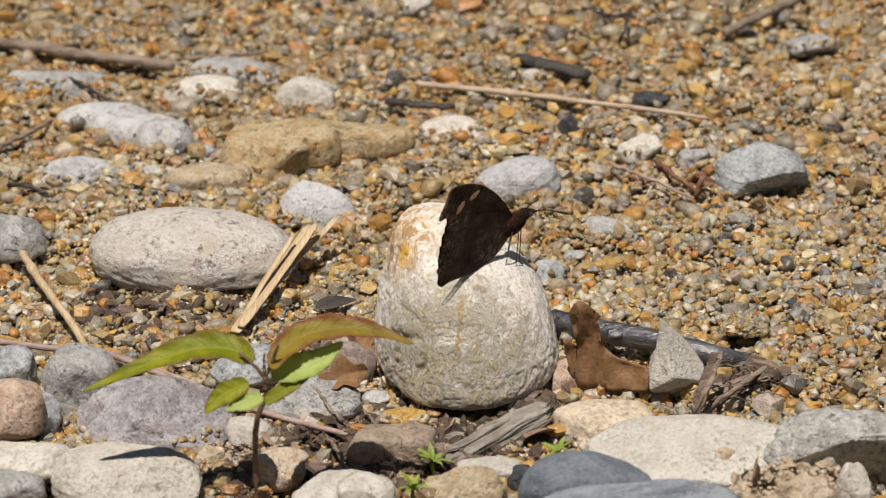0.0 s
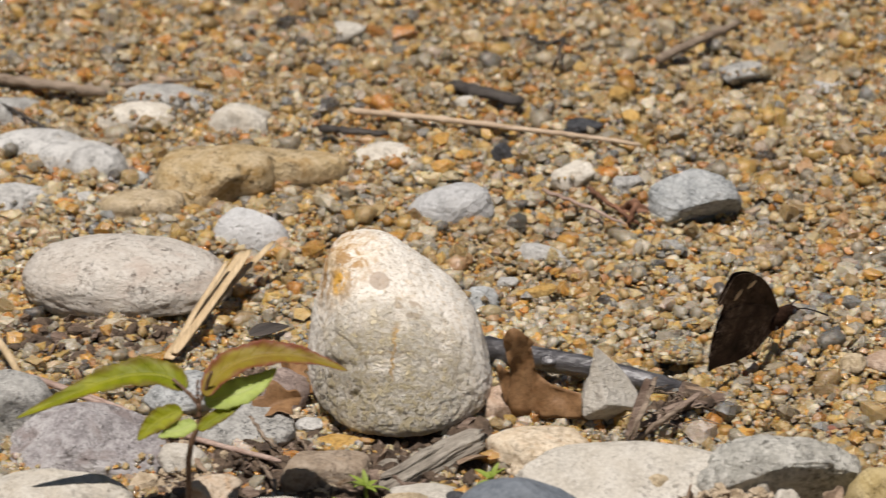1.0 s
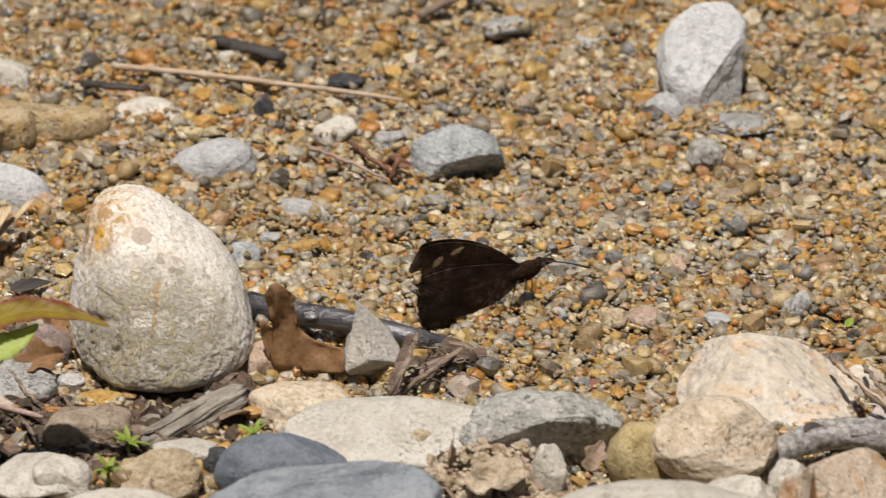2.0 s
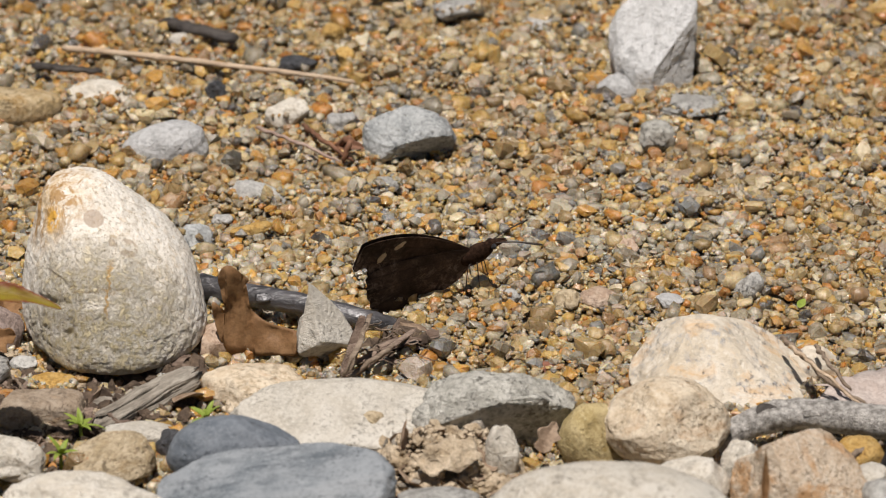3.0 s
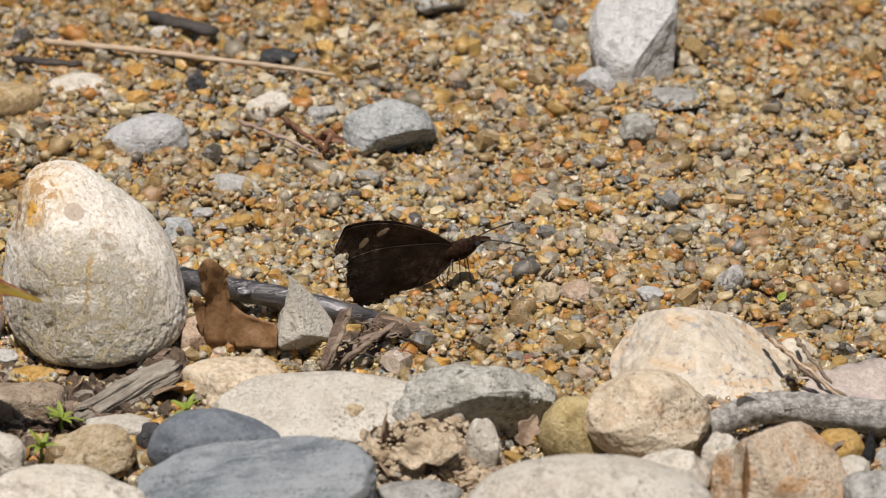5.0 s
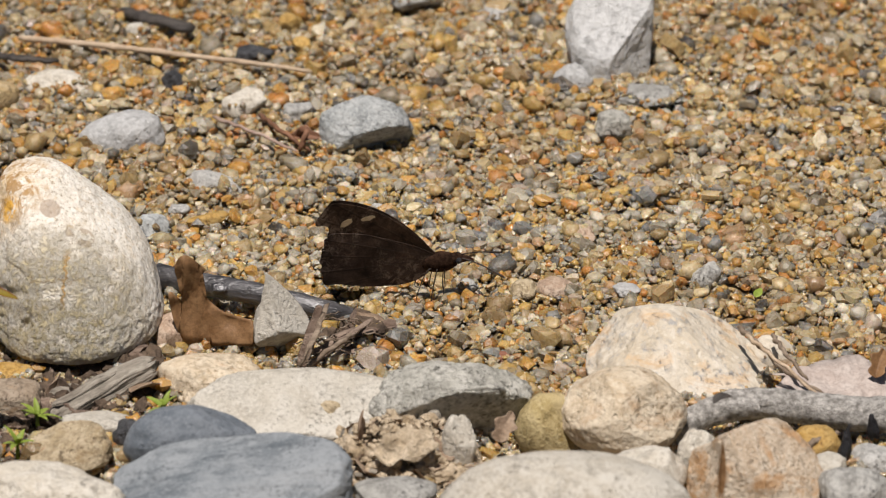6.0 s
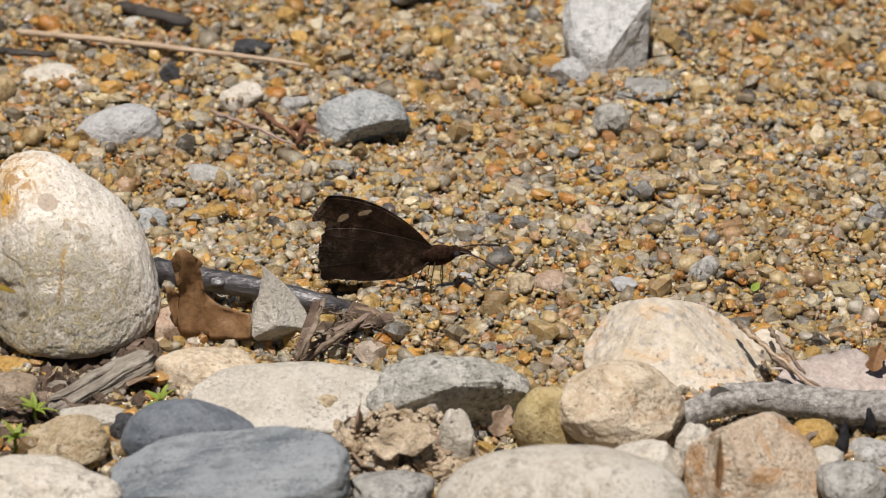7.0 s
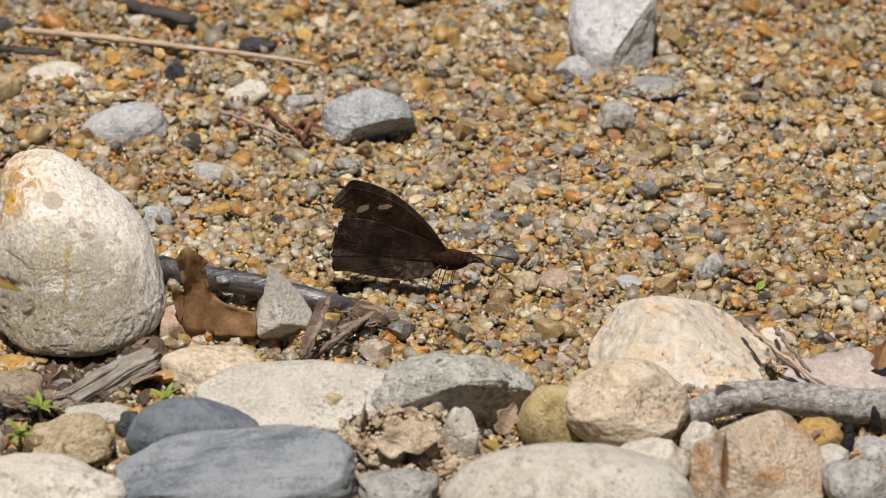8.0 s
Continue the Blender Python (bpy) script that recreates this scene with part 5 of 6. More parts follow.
soil_mound(-1.8, -88.0, 14.5, 11.5, 8.0)
litter("soil_crumbs", "dry brown soil crumbs between the stones", SOIL, HEAPS, (0.5, 0.42, 0.34, 2.4), 5)
litter("leaf_litter", "brown flakes of dead leaves and bark", LITTER, HEAPS, (1.5, 0.9, 0.14, 0.1), 6)
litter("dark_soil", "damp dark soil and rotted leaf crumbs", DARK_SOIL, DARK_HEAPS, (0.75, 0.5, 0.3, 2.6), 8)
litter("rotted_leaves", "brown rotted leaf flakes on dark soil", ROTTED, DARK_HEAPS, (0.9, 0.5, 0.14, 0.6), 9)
litter("bark_crumbs", "grey-brown bark crumbs between the stones", BARK, HEAPS, (1.2, 0.45, 0.28, 0.14), 7)


def branch_piece(branch, name, place, size, turn, seed, material, label):
    """A knot or rotted end on a branch; millimetres."""
    p, f = ellipsoid_stone(np.array(size) * MM, seed, 6, 0.22, 4, 2.4)
    ob = mesh_object(name, p, f, material, branch, label)
    ob.matrix_basis = Matrix.Translation(Vector(place) * MM - branch.location) @ pose(0, 0, 0, *turn)


branch_piece(wet_branch, "rotted_end", (-7.1, -34.1, 1.2), (3.4, 1.7, 1.5), (0, 12, -20), 71, LITTER, "brown rotted end")
branch_piece(wet_branch, "knot", (-32.6, -27.3, 4.2), (1.6, 1.2, 0.9), (0, 0, 10), 72, WET_BARK, "")


stick("twig", [(-143.0, 97.0, 2.0), (-135.4, 86.2, 2.6), (-128.3, 77.0, 1.6)], 0.45, DARK_BARK, "thin dark twig lying across the sand", jitter=0.1)
stick("twig", [(-139.0, 57.0, 1.6), (-134.4, 58.2, 2.8), (-130.0, 56.6, 2.0)], 0.35, DARK_BARK, "short dark twig on a flat grey stone", jitter=0.06)
stick("twig", [(-147.6, 44.6, 1.6), (-143.4, 42.0, 2.2), (-139.6, 40.2, 1.4)], 0.5, DARK_BARK, "short black twig in the sand", jitter=0.1)

branch_piece(driftwood, "knot", (58.5, -77.6, 6.2), (1.7, 1.0, 0.8), (0, 4, 0), 73, GREY_BARK, "")

# ---- leaves and plants ----
def blade_mesh(length, width, bend, fold, twist=0.0, rows=28, lobes=0.0):
    """A thin leaf along +x from its stalk, folded at the midrib and bent down; millimetres. Two-sided with a little thickness."""
    cols = (-1.0, -0.75, -0.45, -0.15, 0.0, 0.15, 0.45, 0.75, 1.0)
    top = []
    for i in range(rows + 1):
        t = i / rows
        w = width * (math.sin(math.pi * min(1.0, t ** 0.8)) ** 0.85) * (1 - 0.25 * t) + 0.08 * width * (1 - t)
        w *= 1 + lobes * math.sin(t * math.pi * 5)
        ang = bend * t
        x = length * (math.sin(ang) / bend if abs(bend) > 1e-3 else t)
        z = -length * ((1 - math.cos(ang)) / bend if abs(bend) > 1e-3 else 0)
        tw = twist * t
        for c in cols:
            y, h = c * w, fold * abs(c) * w
            y, h = y * math.cos(tw) - h * math.sin(tw), y * math.sin(tw) + h * math.cos(tw)
            top.append(Vector((x + h * math.sin(ang), y, z + h * math.cos(ang))) * MM)
    m = len(cols)
    faces = [(i * m + j, (i + 1) * m + j, (i + 1) * m + j + 1, i * m + j + 1) for i in range(rows) for j in range(m - 1)]
    low = [v - Vector((0, 0, 0.10 * MM)) for v in top]
    n = len(top)
    faces += [tuple(reversed([k + n for k in q])) for q in faces]
    rim = [i * m for i in range(rows + 1)] + [rows * m + j for j in range(1, m)] + [i * m + m - 1 for i in range(rows - 1, -1, -1)] + [j for j in range(m - 2, 0, -1)]
    faces += [(rim[k], rim[k] + n, rim[(k + 1) % len(rim)] + n, rim[(k + 1) % len(rim)]) for k in range(len(rim))]
    return top + low, faces


def plate_mesh(outline, thick, cup, ripple, seed):
    """A thin plate in the x, z plane with an uneven bend across it; millimetres."""
    pts = smooth_path([(x, 0, z) for x, z in outline] + [(outline[0][0], 0, outline[0][1])], 3)[:-1]
    bm = bmesh.new()
    bm.faces.new([bm.verts.new(Vector(p) * MM) for p in pts])
    bmesh.ops.triangulate(bm, faces=bm.faces[:])
    for _ in range(3):
        bmesh.ops.subdivide_edges(bm, edges=[e for e in bm.edges if e.calc_length() > 1.0 * MM and len(e.link_faces) == 2], cuts=1)
        bmesh.ops.triangulate(bm, faces=bm.faces[:])
    xs, zs = [p[0] for p in pts], [p[2] for p in pts]
    cx, cz, w, h = (min(xs) + max(xs)) / 2, (min(zs) + max(zs)) / 2, max(xs) - min(xs), max(zs) - min(zs)
    for v in bm.verts:
        x, z = v.co.x / MM, v.co.z / MM
        bend = cup * (((x - cx) / w) ** 2 + 0.8 * ((z - cz) / h) ** 2) * 4
        v.co.y = (bend + ripple * noise.noise(Vector((x * 0.35, z * 0.35, seed)))) * MM
    made = bmesh.ops.duplicate(bm, geom=bm.verts[:] + bm.edges[:] + bm.faces[:])["geom"]
    for v in [g for g in made if isinstance(g, bmesh.types.BMVert)]:
        v.co.y += thick * MM
    bmesh.ops.bridge_loops(bm, edges=[e for e in bm.edges if len(e.link_faces) == 1])
    bmesh.ops.recalc_face_normals(bm, faces=bm.faces[:])
    me = bpy.data.meshes.new("plate")
    bm.to_mesh(me)
    bm.free()
    me.polygons.foreach_set("use_smooth", [True] * len(me.polygons))
    return me


def toothed_leaf(parent, place, slope, midrib, width, material, label, teeth=12, fold=-0.25):
    """A saw-edged blade along a curved midrib, folded there; slope: degrees by which it lies back from upright; millimetres."""
    rows = 4 * teeth
    line = smooth_path([(u, 0, v) for u, v in midrib], 40)
    pick = np.linspace(0, len(line) - 1, rows + 1).astype(int)
    cols = (-1.0, -0.85, -0.55, -0.25, 0.0, 0.25, 0.55, 0.85, 1.0)
    top, uv = [], []
    for i, k in enumerate(pick):
        t = i / rows
        tangent = line[min(k + 2, len(line) - 1)] - line[max(k - 2, 0)]
        tangent = tangent / np.linalg.norm(tangent)
        across = np.array((-tangent[2], 0, tangent[0]))
        w = width * math.sin(math.pi * min(1.0, 0.03 + 0.97 * t ** 0.8)) ** 0.8 * (1.08 - 0.3 * t) + 0.05
        w *= 1 + 0.12 * ((i % 4) / 4 - 0.3)
        for c in cols:
            swell = 0.12 * math.sin(c * 5.0 + t * 26.0) * abs(c) * w
            p = line[k] + across * (c * w) + np.array((0, fold * abs(c) * w + swell, 0))
            top.append(Vector(p) * MM)
            uv.append((t, 0.5 + 0.5 * c))
    m, n = len(cols), len(top)
    faces = [(i * m + j, (i + 1) * m + j, (i + 1) * m + j + 1, i * m + j + 1) for i in range(rows) for j in range(m - 1)]
    low = [v + Vector((0, 0.12 * MM, 0)) for v in top]
    faces += [tuple(reversed([k + n for k in q])) for q in faces]
    rim = [i * m for i in range(rows + 1)] + [rows * m + j for j in range(1, m)] + [i * m + m - 1 for i in range(rows - 1, -1, -1)] + [j for j in range(m - 2, 0, -1)]
    faces += [(rim[k], rim[k] + n, rim[(k + 1) % len(rim)] + n, rim[(k + 1) % len(rim)]) for k in range(len(rim))]
    ob = mesh_object("leaf", top + low, faces, material, parent, label)
    layer = ob.data.uv_layers.new(name="blade")
    for loop in ob.data.loops:
        layer.data[loop.index].uv = uv[loop.vertex_index % n]
    ob.matrix_basis = pose(*(c * MM for c in place), -slope, 0, 0)
    return ob


def plate_part(name, parent, place, slope, outline, material, label="", cup=0.6, ripple=0.3, seed=1, thick=0.14):
    """A leaf blade cut to an outline; slope: degrees by which it lies back from upright."""
    me = plate_mesh(outline, thick, cup, ripple, seed)
    me.materials.append(material)
    ob = new(name, me)
    ob.parent = parent
    ob.matrix_basis = pose(*(c * MM for c in place), -slope, 0, 0)
    if label:
        ob["label"] = label
    return ob


def leaf_part(name, parent, place, turn, material, label, *shape, **more):
    v, f = blade_mesh(*shape, **more)
    ob = mesh_object(name, v, f, material, parent, label)
    ob.matrix_basis = pose(*(c * MM for c in place), *turn)
    return ob


seedling = tagged(new("seedling"), "green and bronze leafed seedling growing between stones", "plant")
seedling.location = (-0.0888, -0.0921, 0.0051)


def seedling_stem(name, points, radius, tip):
    path = smooth_path(np.array(points) * MM, 6, 0.05 * MM)
    v, f = tube_mesh(path, [m * MM for m in np.linspace(radius, tip, len(path))], 9)
    mesh_object(name, v, f, STEM, seedling, "reddish brown stem")



seedling_stem("stem", [(0, 0, -8), (-0.0, 0.0, 7.0), (0.6, 0.0, 13.1), (2.0, 0.0, 17.2), (2.1, 0.0, 20.7)], 0.55, 0.42)
seedling_stem("leaf_stalk", [(2.1, 0.0, 20.4), (0.4, 0.0, 22.7), (-2.0, 1.0, 24.5)], 0.36, 0.26)
seedling_stem("leaf_stalk", [(2.1, 0.0, 20.4), (3.3, 0.0, 23.2), (4.5, -1.0, 26.7)], 0.36, 0.26)
seedling_stem("bud", [(2.1, 0.0, 20.4), (2.0, 0.0, 22.7), (2.1, 0.0, 24.7)], 0.4, 0.2)
toothed_leaf(seedling, (0.0, 1.0, 22.7), 58.0, ((0, 0), (-3.2, 2.4), (-8, 2.8), (-13, 1.4), (-19, -1.5), (-26.9, -5.7)), 2.7, LEAF, "yellow-green pointed leaf", teeth=20, fold=-0.35)
toothed_leaf(seedling, (3.4, -1.0, 22.5), 56.3, ((0, 0), (1.3, 3.0), (4.2, 5.9), (8, 7.4), (11.5, 7.8), (15, 7.4), (18.5, 6.5), (22.6, 4.8)), 2.5, LEAF_RED, "bronze-green arching toothed leaf", teeth=18, fold=-0.35)
toothed_leaf(seedling, (3.0, 1.0, 20.5), 50.2, ((0, 0), (3, 0.8), (6.5, 2.0), (9, 3.7), (11.4, 6.0)), 2.5, LEAF_LIGHT, "light green young leaf", teeth=10)
toothed_leaf(seedling, (-0.4, -2.0, 20.5), 42.0, ((0, 0), (-3, -1.5), (-5.2, -3.2), (-6.9, -5.2)), 1.9, LEAF, "small green toothed leaf", teeth=8)
toothed_leaf(seedling, (2.2, -2.0, 16.9), 42.0, ((0, 0), (2.2, 1.8), (4.6, 3.1), (7.4, 5.0)), 1.2, LEAF, "small curled green leaf", teeth=8)
toothed_leaf(seedling, (1.9, -3.0, 18.6), 54.5, ((0, 0), (-2.2, -1.2), (-4, -1.8), (-5.9, -2.6)), 1.5, LEAF_LIGHT, "small light green leaf", teeth=7)


def sprout_at(place):
    """A tiny seedling of thin leaflets."""
    rng = np.random.RandomState(int(abs(place[0]) * 1e5))
    plant = tagged(new("sprout"), "tiny bright green sprout between the stones", "plant")
    plant.location = place
    for k in range(7):
        leaf_part("leaflet", plant, (0, 0, 0.6), (rng.uniform(-15, 15), rng.uniform(-75, -15), k * 51 + rng.uniform(-12, 12)), SPROUT, "", rng.uniform(2.6, 4.6), 0.55, 0.8, 0.2, rows=10)
    v, f = tube_mesh([(0, 0, -0.004), (0, 0, 0.001)], [0.0004, 0.0003], 7)
    mesh_object("stem", v, f, SPROUT, plant)



sprout_at((-0.0612, -0.0771, 0.0030))
sprout_at((-0.0406, -0.0740, 0.0030))
sprout_at((-0.0638, -0.0877, 0.0030))

dead_leaf = tagged(new("dead_leaf"), "curled brown dead oak leaf standing on sand", "leaf")
dead_leaf.matrix_world = pose(-0.0336, -0.0428, 0.0010)
plate_part("blade", dead_leaf, (0, 0, 0), -2, ((-4.5, 0.2), (-6.0, 3.5), (-6.9, 7.0), (-7.2, 10.2), (-6.3, 9.9), (-5.4, 8.2), (-4.9, 7.2), (-5.2, 10), (-6.0, 13.5), (-6.0, 15.5), (-5.0, 17.2), (-3.6, 17.0), (-1.6, 14.6), (-1.0, 13.9), (-1.4, 13.0), (-1.9, 12.2), (-1.5, 9.5), (-0.2, 7.4), (2.2, 5.8), (4.8, 5.0), (6.9, 4.6), (7.0, 2.2), (6.6, 0.6), (3, 0.2), (0, 0.0)), DEAD_LEAF, cup=-1.6, ripple=1.1)
leaf_part("stalk", dead_leaf, (6.6, 0.5, 2.2), (0, 8, 10), DEAD_LEAF, "", 4.0, 0.4, 0.4, 0.2, rows=8)

pale_leaf = tagged(new("dead_leaf"), "bleached flat dead leaf on the sand", "leaf")
pale_leaf.matrix_world = pose(0.0703, -0.0623, 0.0020)
plate_part("blade", pale_leaf, (-10, -4, 0.5), 82, ((0, 0), (1.5, 4.5), (5, 8.5), (9, 10.5), (14, 12), (17, 10.5), (21, 11), (25, 8), (27, 3), (22, -1), (18, -4.5), (13, -4), (8, -5.5), (3, -3.5)), PALE_LEAF, cup=0.5, ripple=1.4)
leaf_part("stalk", pale_leaf, (-6, 2, 1), (0, 0, 170), PALE_LEAF, "", 5.0, 0.4, 0.1, 0.1, rows=8)

grass_blade = tagged(new("dry_leaf_blade"), "brown dry leaf blade standing between stones", "leaf")
grass_blade.matrix_world = pose(0.0481, -0.1313, 0.0160)
leaf_part("blade", grass_blade, (0, 0, 0), (0, -80, 98), DEAD_LEAF, "", 10.0, 0.7, -0.3, 0.5, twist=0.6)

small_leaf = tagged(new("dry_leaf_blade"), "brown dry leaf tip standing in debris", "leaf")
small_leaf.matrix_world = pose(-0.0081, -0.0918, 0.0060)
leaf_part("blade", small_leaf, (0, 0, 0), (0, -72, 140), TAN_LEAF, "", 6.5, 1.3, -0.9, 0.5, twist=0.8, lobes=0.2)

black_leaf = tagged(new("dead_leaf"), "small black wet leaf on the sand", "leaf")
black_leaf.matrix_world = pose(-0.0824, -0.0099, 0.0010)
leaf_part("blade", black_leaf, (-3.5, -1, 0.4), (14, -8, 28), DARK_BARK, "", 8.0, 1.8, 0.3, 0.2)


def charcoal(place, size, lean, seed):
    """A burnt splinter: jagged, thinner to the top."""
    p, f = ellipsoid_stone(size, seed, 14, 0.3, 3, 3.4)
    p = p * (1.0 - 0.35 * (p[:, 2:3] / size[2] + 1) * np.array((1.0, 0.8, 0.0)))
    ob = mesh_object("charcoal", p * MM, f, CHAR)
    ob.matrix_world = pose(*place, *lean)
    tagged(ob, "jagged black splinter of charcoal between stones", "charcoal")


charcoal((0.0704, -0.0931, 0.0060), (1.5, 1.3, 4.0), (0, 8, 20), 905)
charcoal((0.0754, -0.0837, 0.0050), (1.8, 1.5, 3.0), (0, -14, 60), 911)

scrap = tagged(new("dead_leaf"), "curled brown dead leaf at the bleached one", "leaf")
scrap.location = (0.0775, -0.0635, 0.0040)
leaf_part("blade", scrap, (0, 0, 0), (0, -62, 70), DEAD_LEAF, "", 6.0, 1.7, 1.0, 0.6, twist=0.9, lobes=0.25)

scrap = tagged(new("leaf_scrap"), "bright green scrap of leaf on sand", "leaf")
scrap.location = (0.0597, -0.0250, 0.0012)
leaf_part("blade", scrap, (0, 0, 0), (10, -25, 60), SPROUT, "", 2.6, 0.8, 0.3, 0.2)

scrap = tagged(new("leaf_scrap"), "small green scrap of leaf on the debris", "leaf")
scrap.location = (-0.0066, -0.0496, 0.0020)
leaf_part("blade", scrap, (0, 0, 0), (0, -4, 4), SPROUT, "", 2.8, 0.7, 0.2, 0.2)

scrap = tagged(new("leaf_scrap"), "dark brown curled leaf scrap on driftwood", "leaf")
scrap.location = (0.0490, -0.0900, 0.0120)
leaf_part("blade", scrap, (0, 0, 0), (0, -30, 20), DARK_BARK, "", 3.6, 1.2, 0.7, 0.6)

scrap = tagged(new("dead_leaf"), "brown dead leaf in the rock's shade", "leaf")
scrap.location = (0.0145, -0.0901, 0.0050)
leaf_part("blade", scrap, (0, 0, 0), (0, -66, 60), LITTER, "", 6.0, 1.8, 0.9, 0.6, twist=1.0, lobes=0.25)

scrap = tagged(new("dead_leaf"), "grey-brown crumbling dead leaf on the soil heap", "leaf")
scrap.matrix_world = pose(-0.0006, -0.0965, 0.0078, 0, -6, 8)
plate_part("blade", scrap, (0, 0, 0), 48, ((-5.0, -1.6), (-5.4, 0.4), (-3.8, 1.4), (-3.4, 2.9), (-1.6, 2.4), (0.4, 3.4), (2.2, 2.2), (4.6, 2.6), (4.2, 0.6), (5.2, -1.0), (3.0, -2.0), (1.0, -3.0), (-1.4, -2.2), (-3.0, -3.0)), SOIL, cup=0.7, ripple=2.0)

scrap = tagged(new("dry_leaf_blade"), "pale dry leaf tip by the round cobble", "leaf")
scrap.location = (0.0275, -0.1196, 0.0100)
leaf_part("blade", scrap, (0, 0, 0), (0, -80, 90), TAN_LEAF, "", 6.0, 0.9, 0.3, 0.3)

scrap = tagged(new("dead_leaf"), "crumpled brown dead leaf behind the seedling", "leaf")
scrap.location = (-0.0811, -0.0504, 0.0040)
leaf_part("blade", scrap, (0, 0, 0), (10, -35, 30), DEAD_LEAF, "", 9.0, 3.0, 0.9, 0.6, twist=1.2, lobes=0.3)

scrap = tagged(new("leaf_scrap"), "red-brown leaf scrap on the broken twigs", "leaf")
scrap.location = (-0.0215, 0.0440, 0.0020)
leaf_part("blade", scrap, (0, 0, 0), (20, -30, -25), RED_TWIG, "", 5.5, 1.6, 0.8, 0.5, twist=0.8, lobes=0.2)

scrap = tagged(new("dead_leaf"), "crumpled brown dead leaf by the cobble", "leaf")
scrap.location = (-0.0759, -0.0368, 0.0030)
leaf_part("blade", scrap, (0, 0, 0), (-10, -50, 110), DEAD_LEAF, "", 8.0, 2.8, 0.9, 0.6, twist=1.2, lobes=0.3)

scrap = tagged(new("dead_leaf"), "dark rotted leaf by the bark slab", "leaf")
scrap.location = (-0.0464, -0.0668, 0.0030)
leaf_part("blade", scrap, (0, 0, 0), (-15, -10, 40), LITTER, "", 7.0, 2.2, 0.6, 0.4)


# ---- the butterfly ----
def wing_part(name, outline, parent, material, label, side, cup):
    """One wing as a thin plate, cupped a little; outline in millimetres in the x, z plane."""
    pts = smooth_path([(x, 0, z) for x, z in outline] + [(outline[0][0], 0, outline[0][1])], 3)[:-1]
    bm = bmesh.new()
    loop = [bm.verts.new(Vector(p) * MM) for p in pts]
    bm.faces.new(loop)
    bmesh.ops.triangulate(bm, faces=bm.faces[:])
    for _ in range(2):
        bmesh.ops.subdivide_edges(bm, edges=[e for e in bm.edges if e.calc_length() > 1.6 * MM and len(e.link_faces) == 2], cuts=1)
        bmesh.ops.triangulate(bm, faces=bm.faces[:])
    for v in bm.verts:
        x, z = v.co.x / MM, v.co.z / MM
        ray = 0.02 * math.sin(9.0 * math.atan2(z + 0.5, -x + 1.0))
        v.co.y = side * (cup * math.sin(min(1, max(0, -x / 22)) * math.pi) + ray) * MM
    faces = bm.faces[:]
    both = bmesh.ops.duplicate(bm, geom=bm.verts[:] + bm.edges[:] + faces)
    twin = [g for g in both["geom"] if isinstance(g, bmesh.types.BMVert)]
    for v in twin:
        v.co.y -= side * 0.09 * MM
    bmesh.ops.reverse_faces(bm, faces=[g for g in both["geom"] if isinstance(g, bmesh.types.BMFace)])
    rim = [e for e in bm.edges if len(e.link_faces) == 1]
    bmesh.ops.bridge_loops(bm, edges=rim)
    me = bpy.data.meshes.new(name)
    bmesh.ops.recalc_face_normals(bm, faces=bm.faces[:])
    bm.to_mesh(me)
    bm.free()
    me.materials.append(material)
    ob = new(name, me)
    ob.parent = parent
    ob["label"] = label
    return ob


def patch_part(name, centre, rx, rz, tilt, y, parent, material, label, seed):
    """A flat coloured scale patch on a wing: an uneven disc."""
    rng = np.random.RandomState(seed)
    pts = []
    for k in range(22):
        a = 2 * math.pi * k / 22
        q = 1 + rng.uniform(-0.16, 0.16)
        u, w = rx * math.cos(a) * q, rz * math.sin(a) * q
        pts.append((centre[0] + u * math.cos(tilt) - w * math.sin(tilt), y, centre[1] + u * math.sin(tilt) + w * math.cos(tilt)))
    front = [Vector(p) * MM for p in pts]
    back = [v + Vector((0, 0.03 * MM, 0)) for v in front]
    n = len(pts)
    faces = [tuple(range(n)), tuple(reversed(range(n, 2 * n)))] + [(k, (k + 1) % n, (k + 1) % n + n, k + n) for k in range(n)]
    return mesh_object(name, front + back, faces, material, parent, label, smooth=False)


FOREWING = ((0, 0.4), (-0.8, 1.2), (-3.6, 4.3), (-7.5, 7.6), (-11.4, 9.8), (-15.2, 11.0), (-18.4, 11.2), (-19.3, 10.2), (-20.2, 8.6), (-21.2, 6.5), (-20.9, 6.0),
            (-20, 6.2), (-19.2, 6.0), (-18.8, 5.2), (-18.6, 4.3), (-18.2, 3.0), (-14, 0), (-6, -1.2), (0, -0.5))
HINDWING = ((0.2, 0), (-3, 1.8), (-8, 3.4), (-13, 4.6), (-17.6, 4.6), (-18.9, 4.0), (-18.6, 3.2), (-19.4, 2.4), (-19.0, 1.2), (-19.7, 0.3), (-19.2, -0.9),
            (-19.8, -1.9), (-19.2, -3.1), (-19.6, -4.1), (-18.9, -5.3), (-19, -6.4), (-18.3, -7.3), (-16.5, -7.0), (-14, -7.1), (-11, -7.3), (-8, -7.1), (-5, -6.7), (-2.4, -5.4), (-0.4, -3.2))


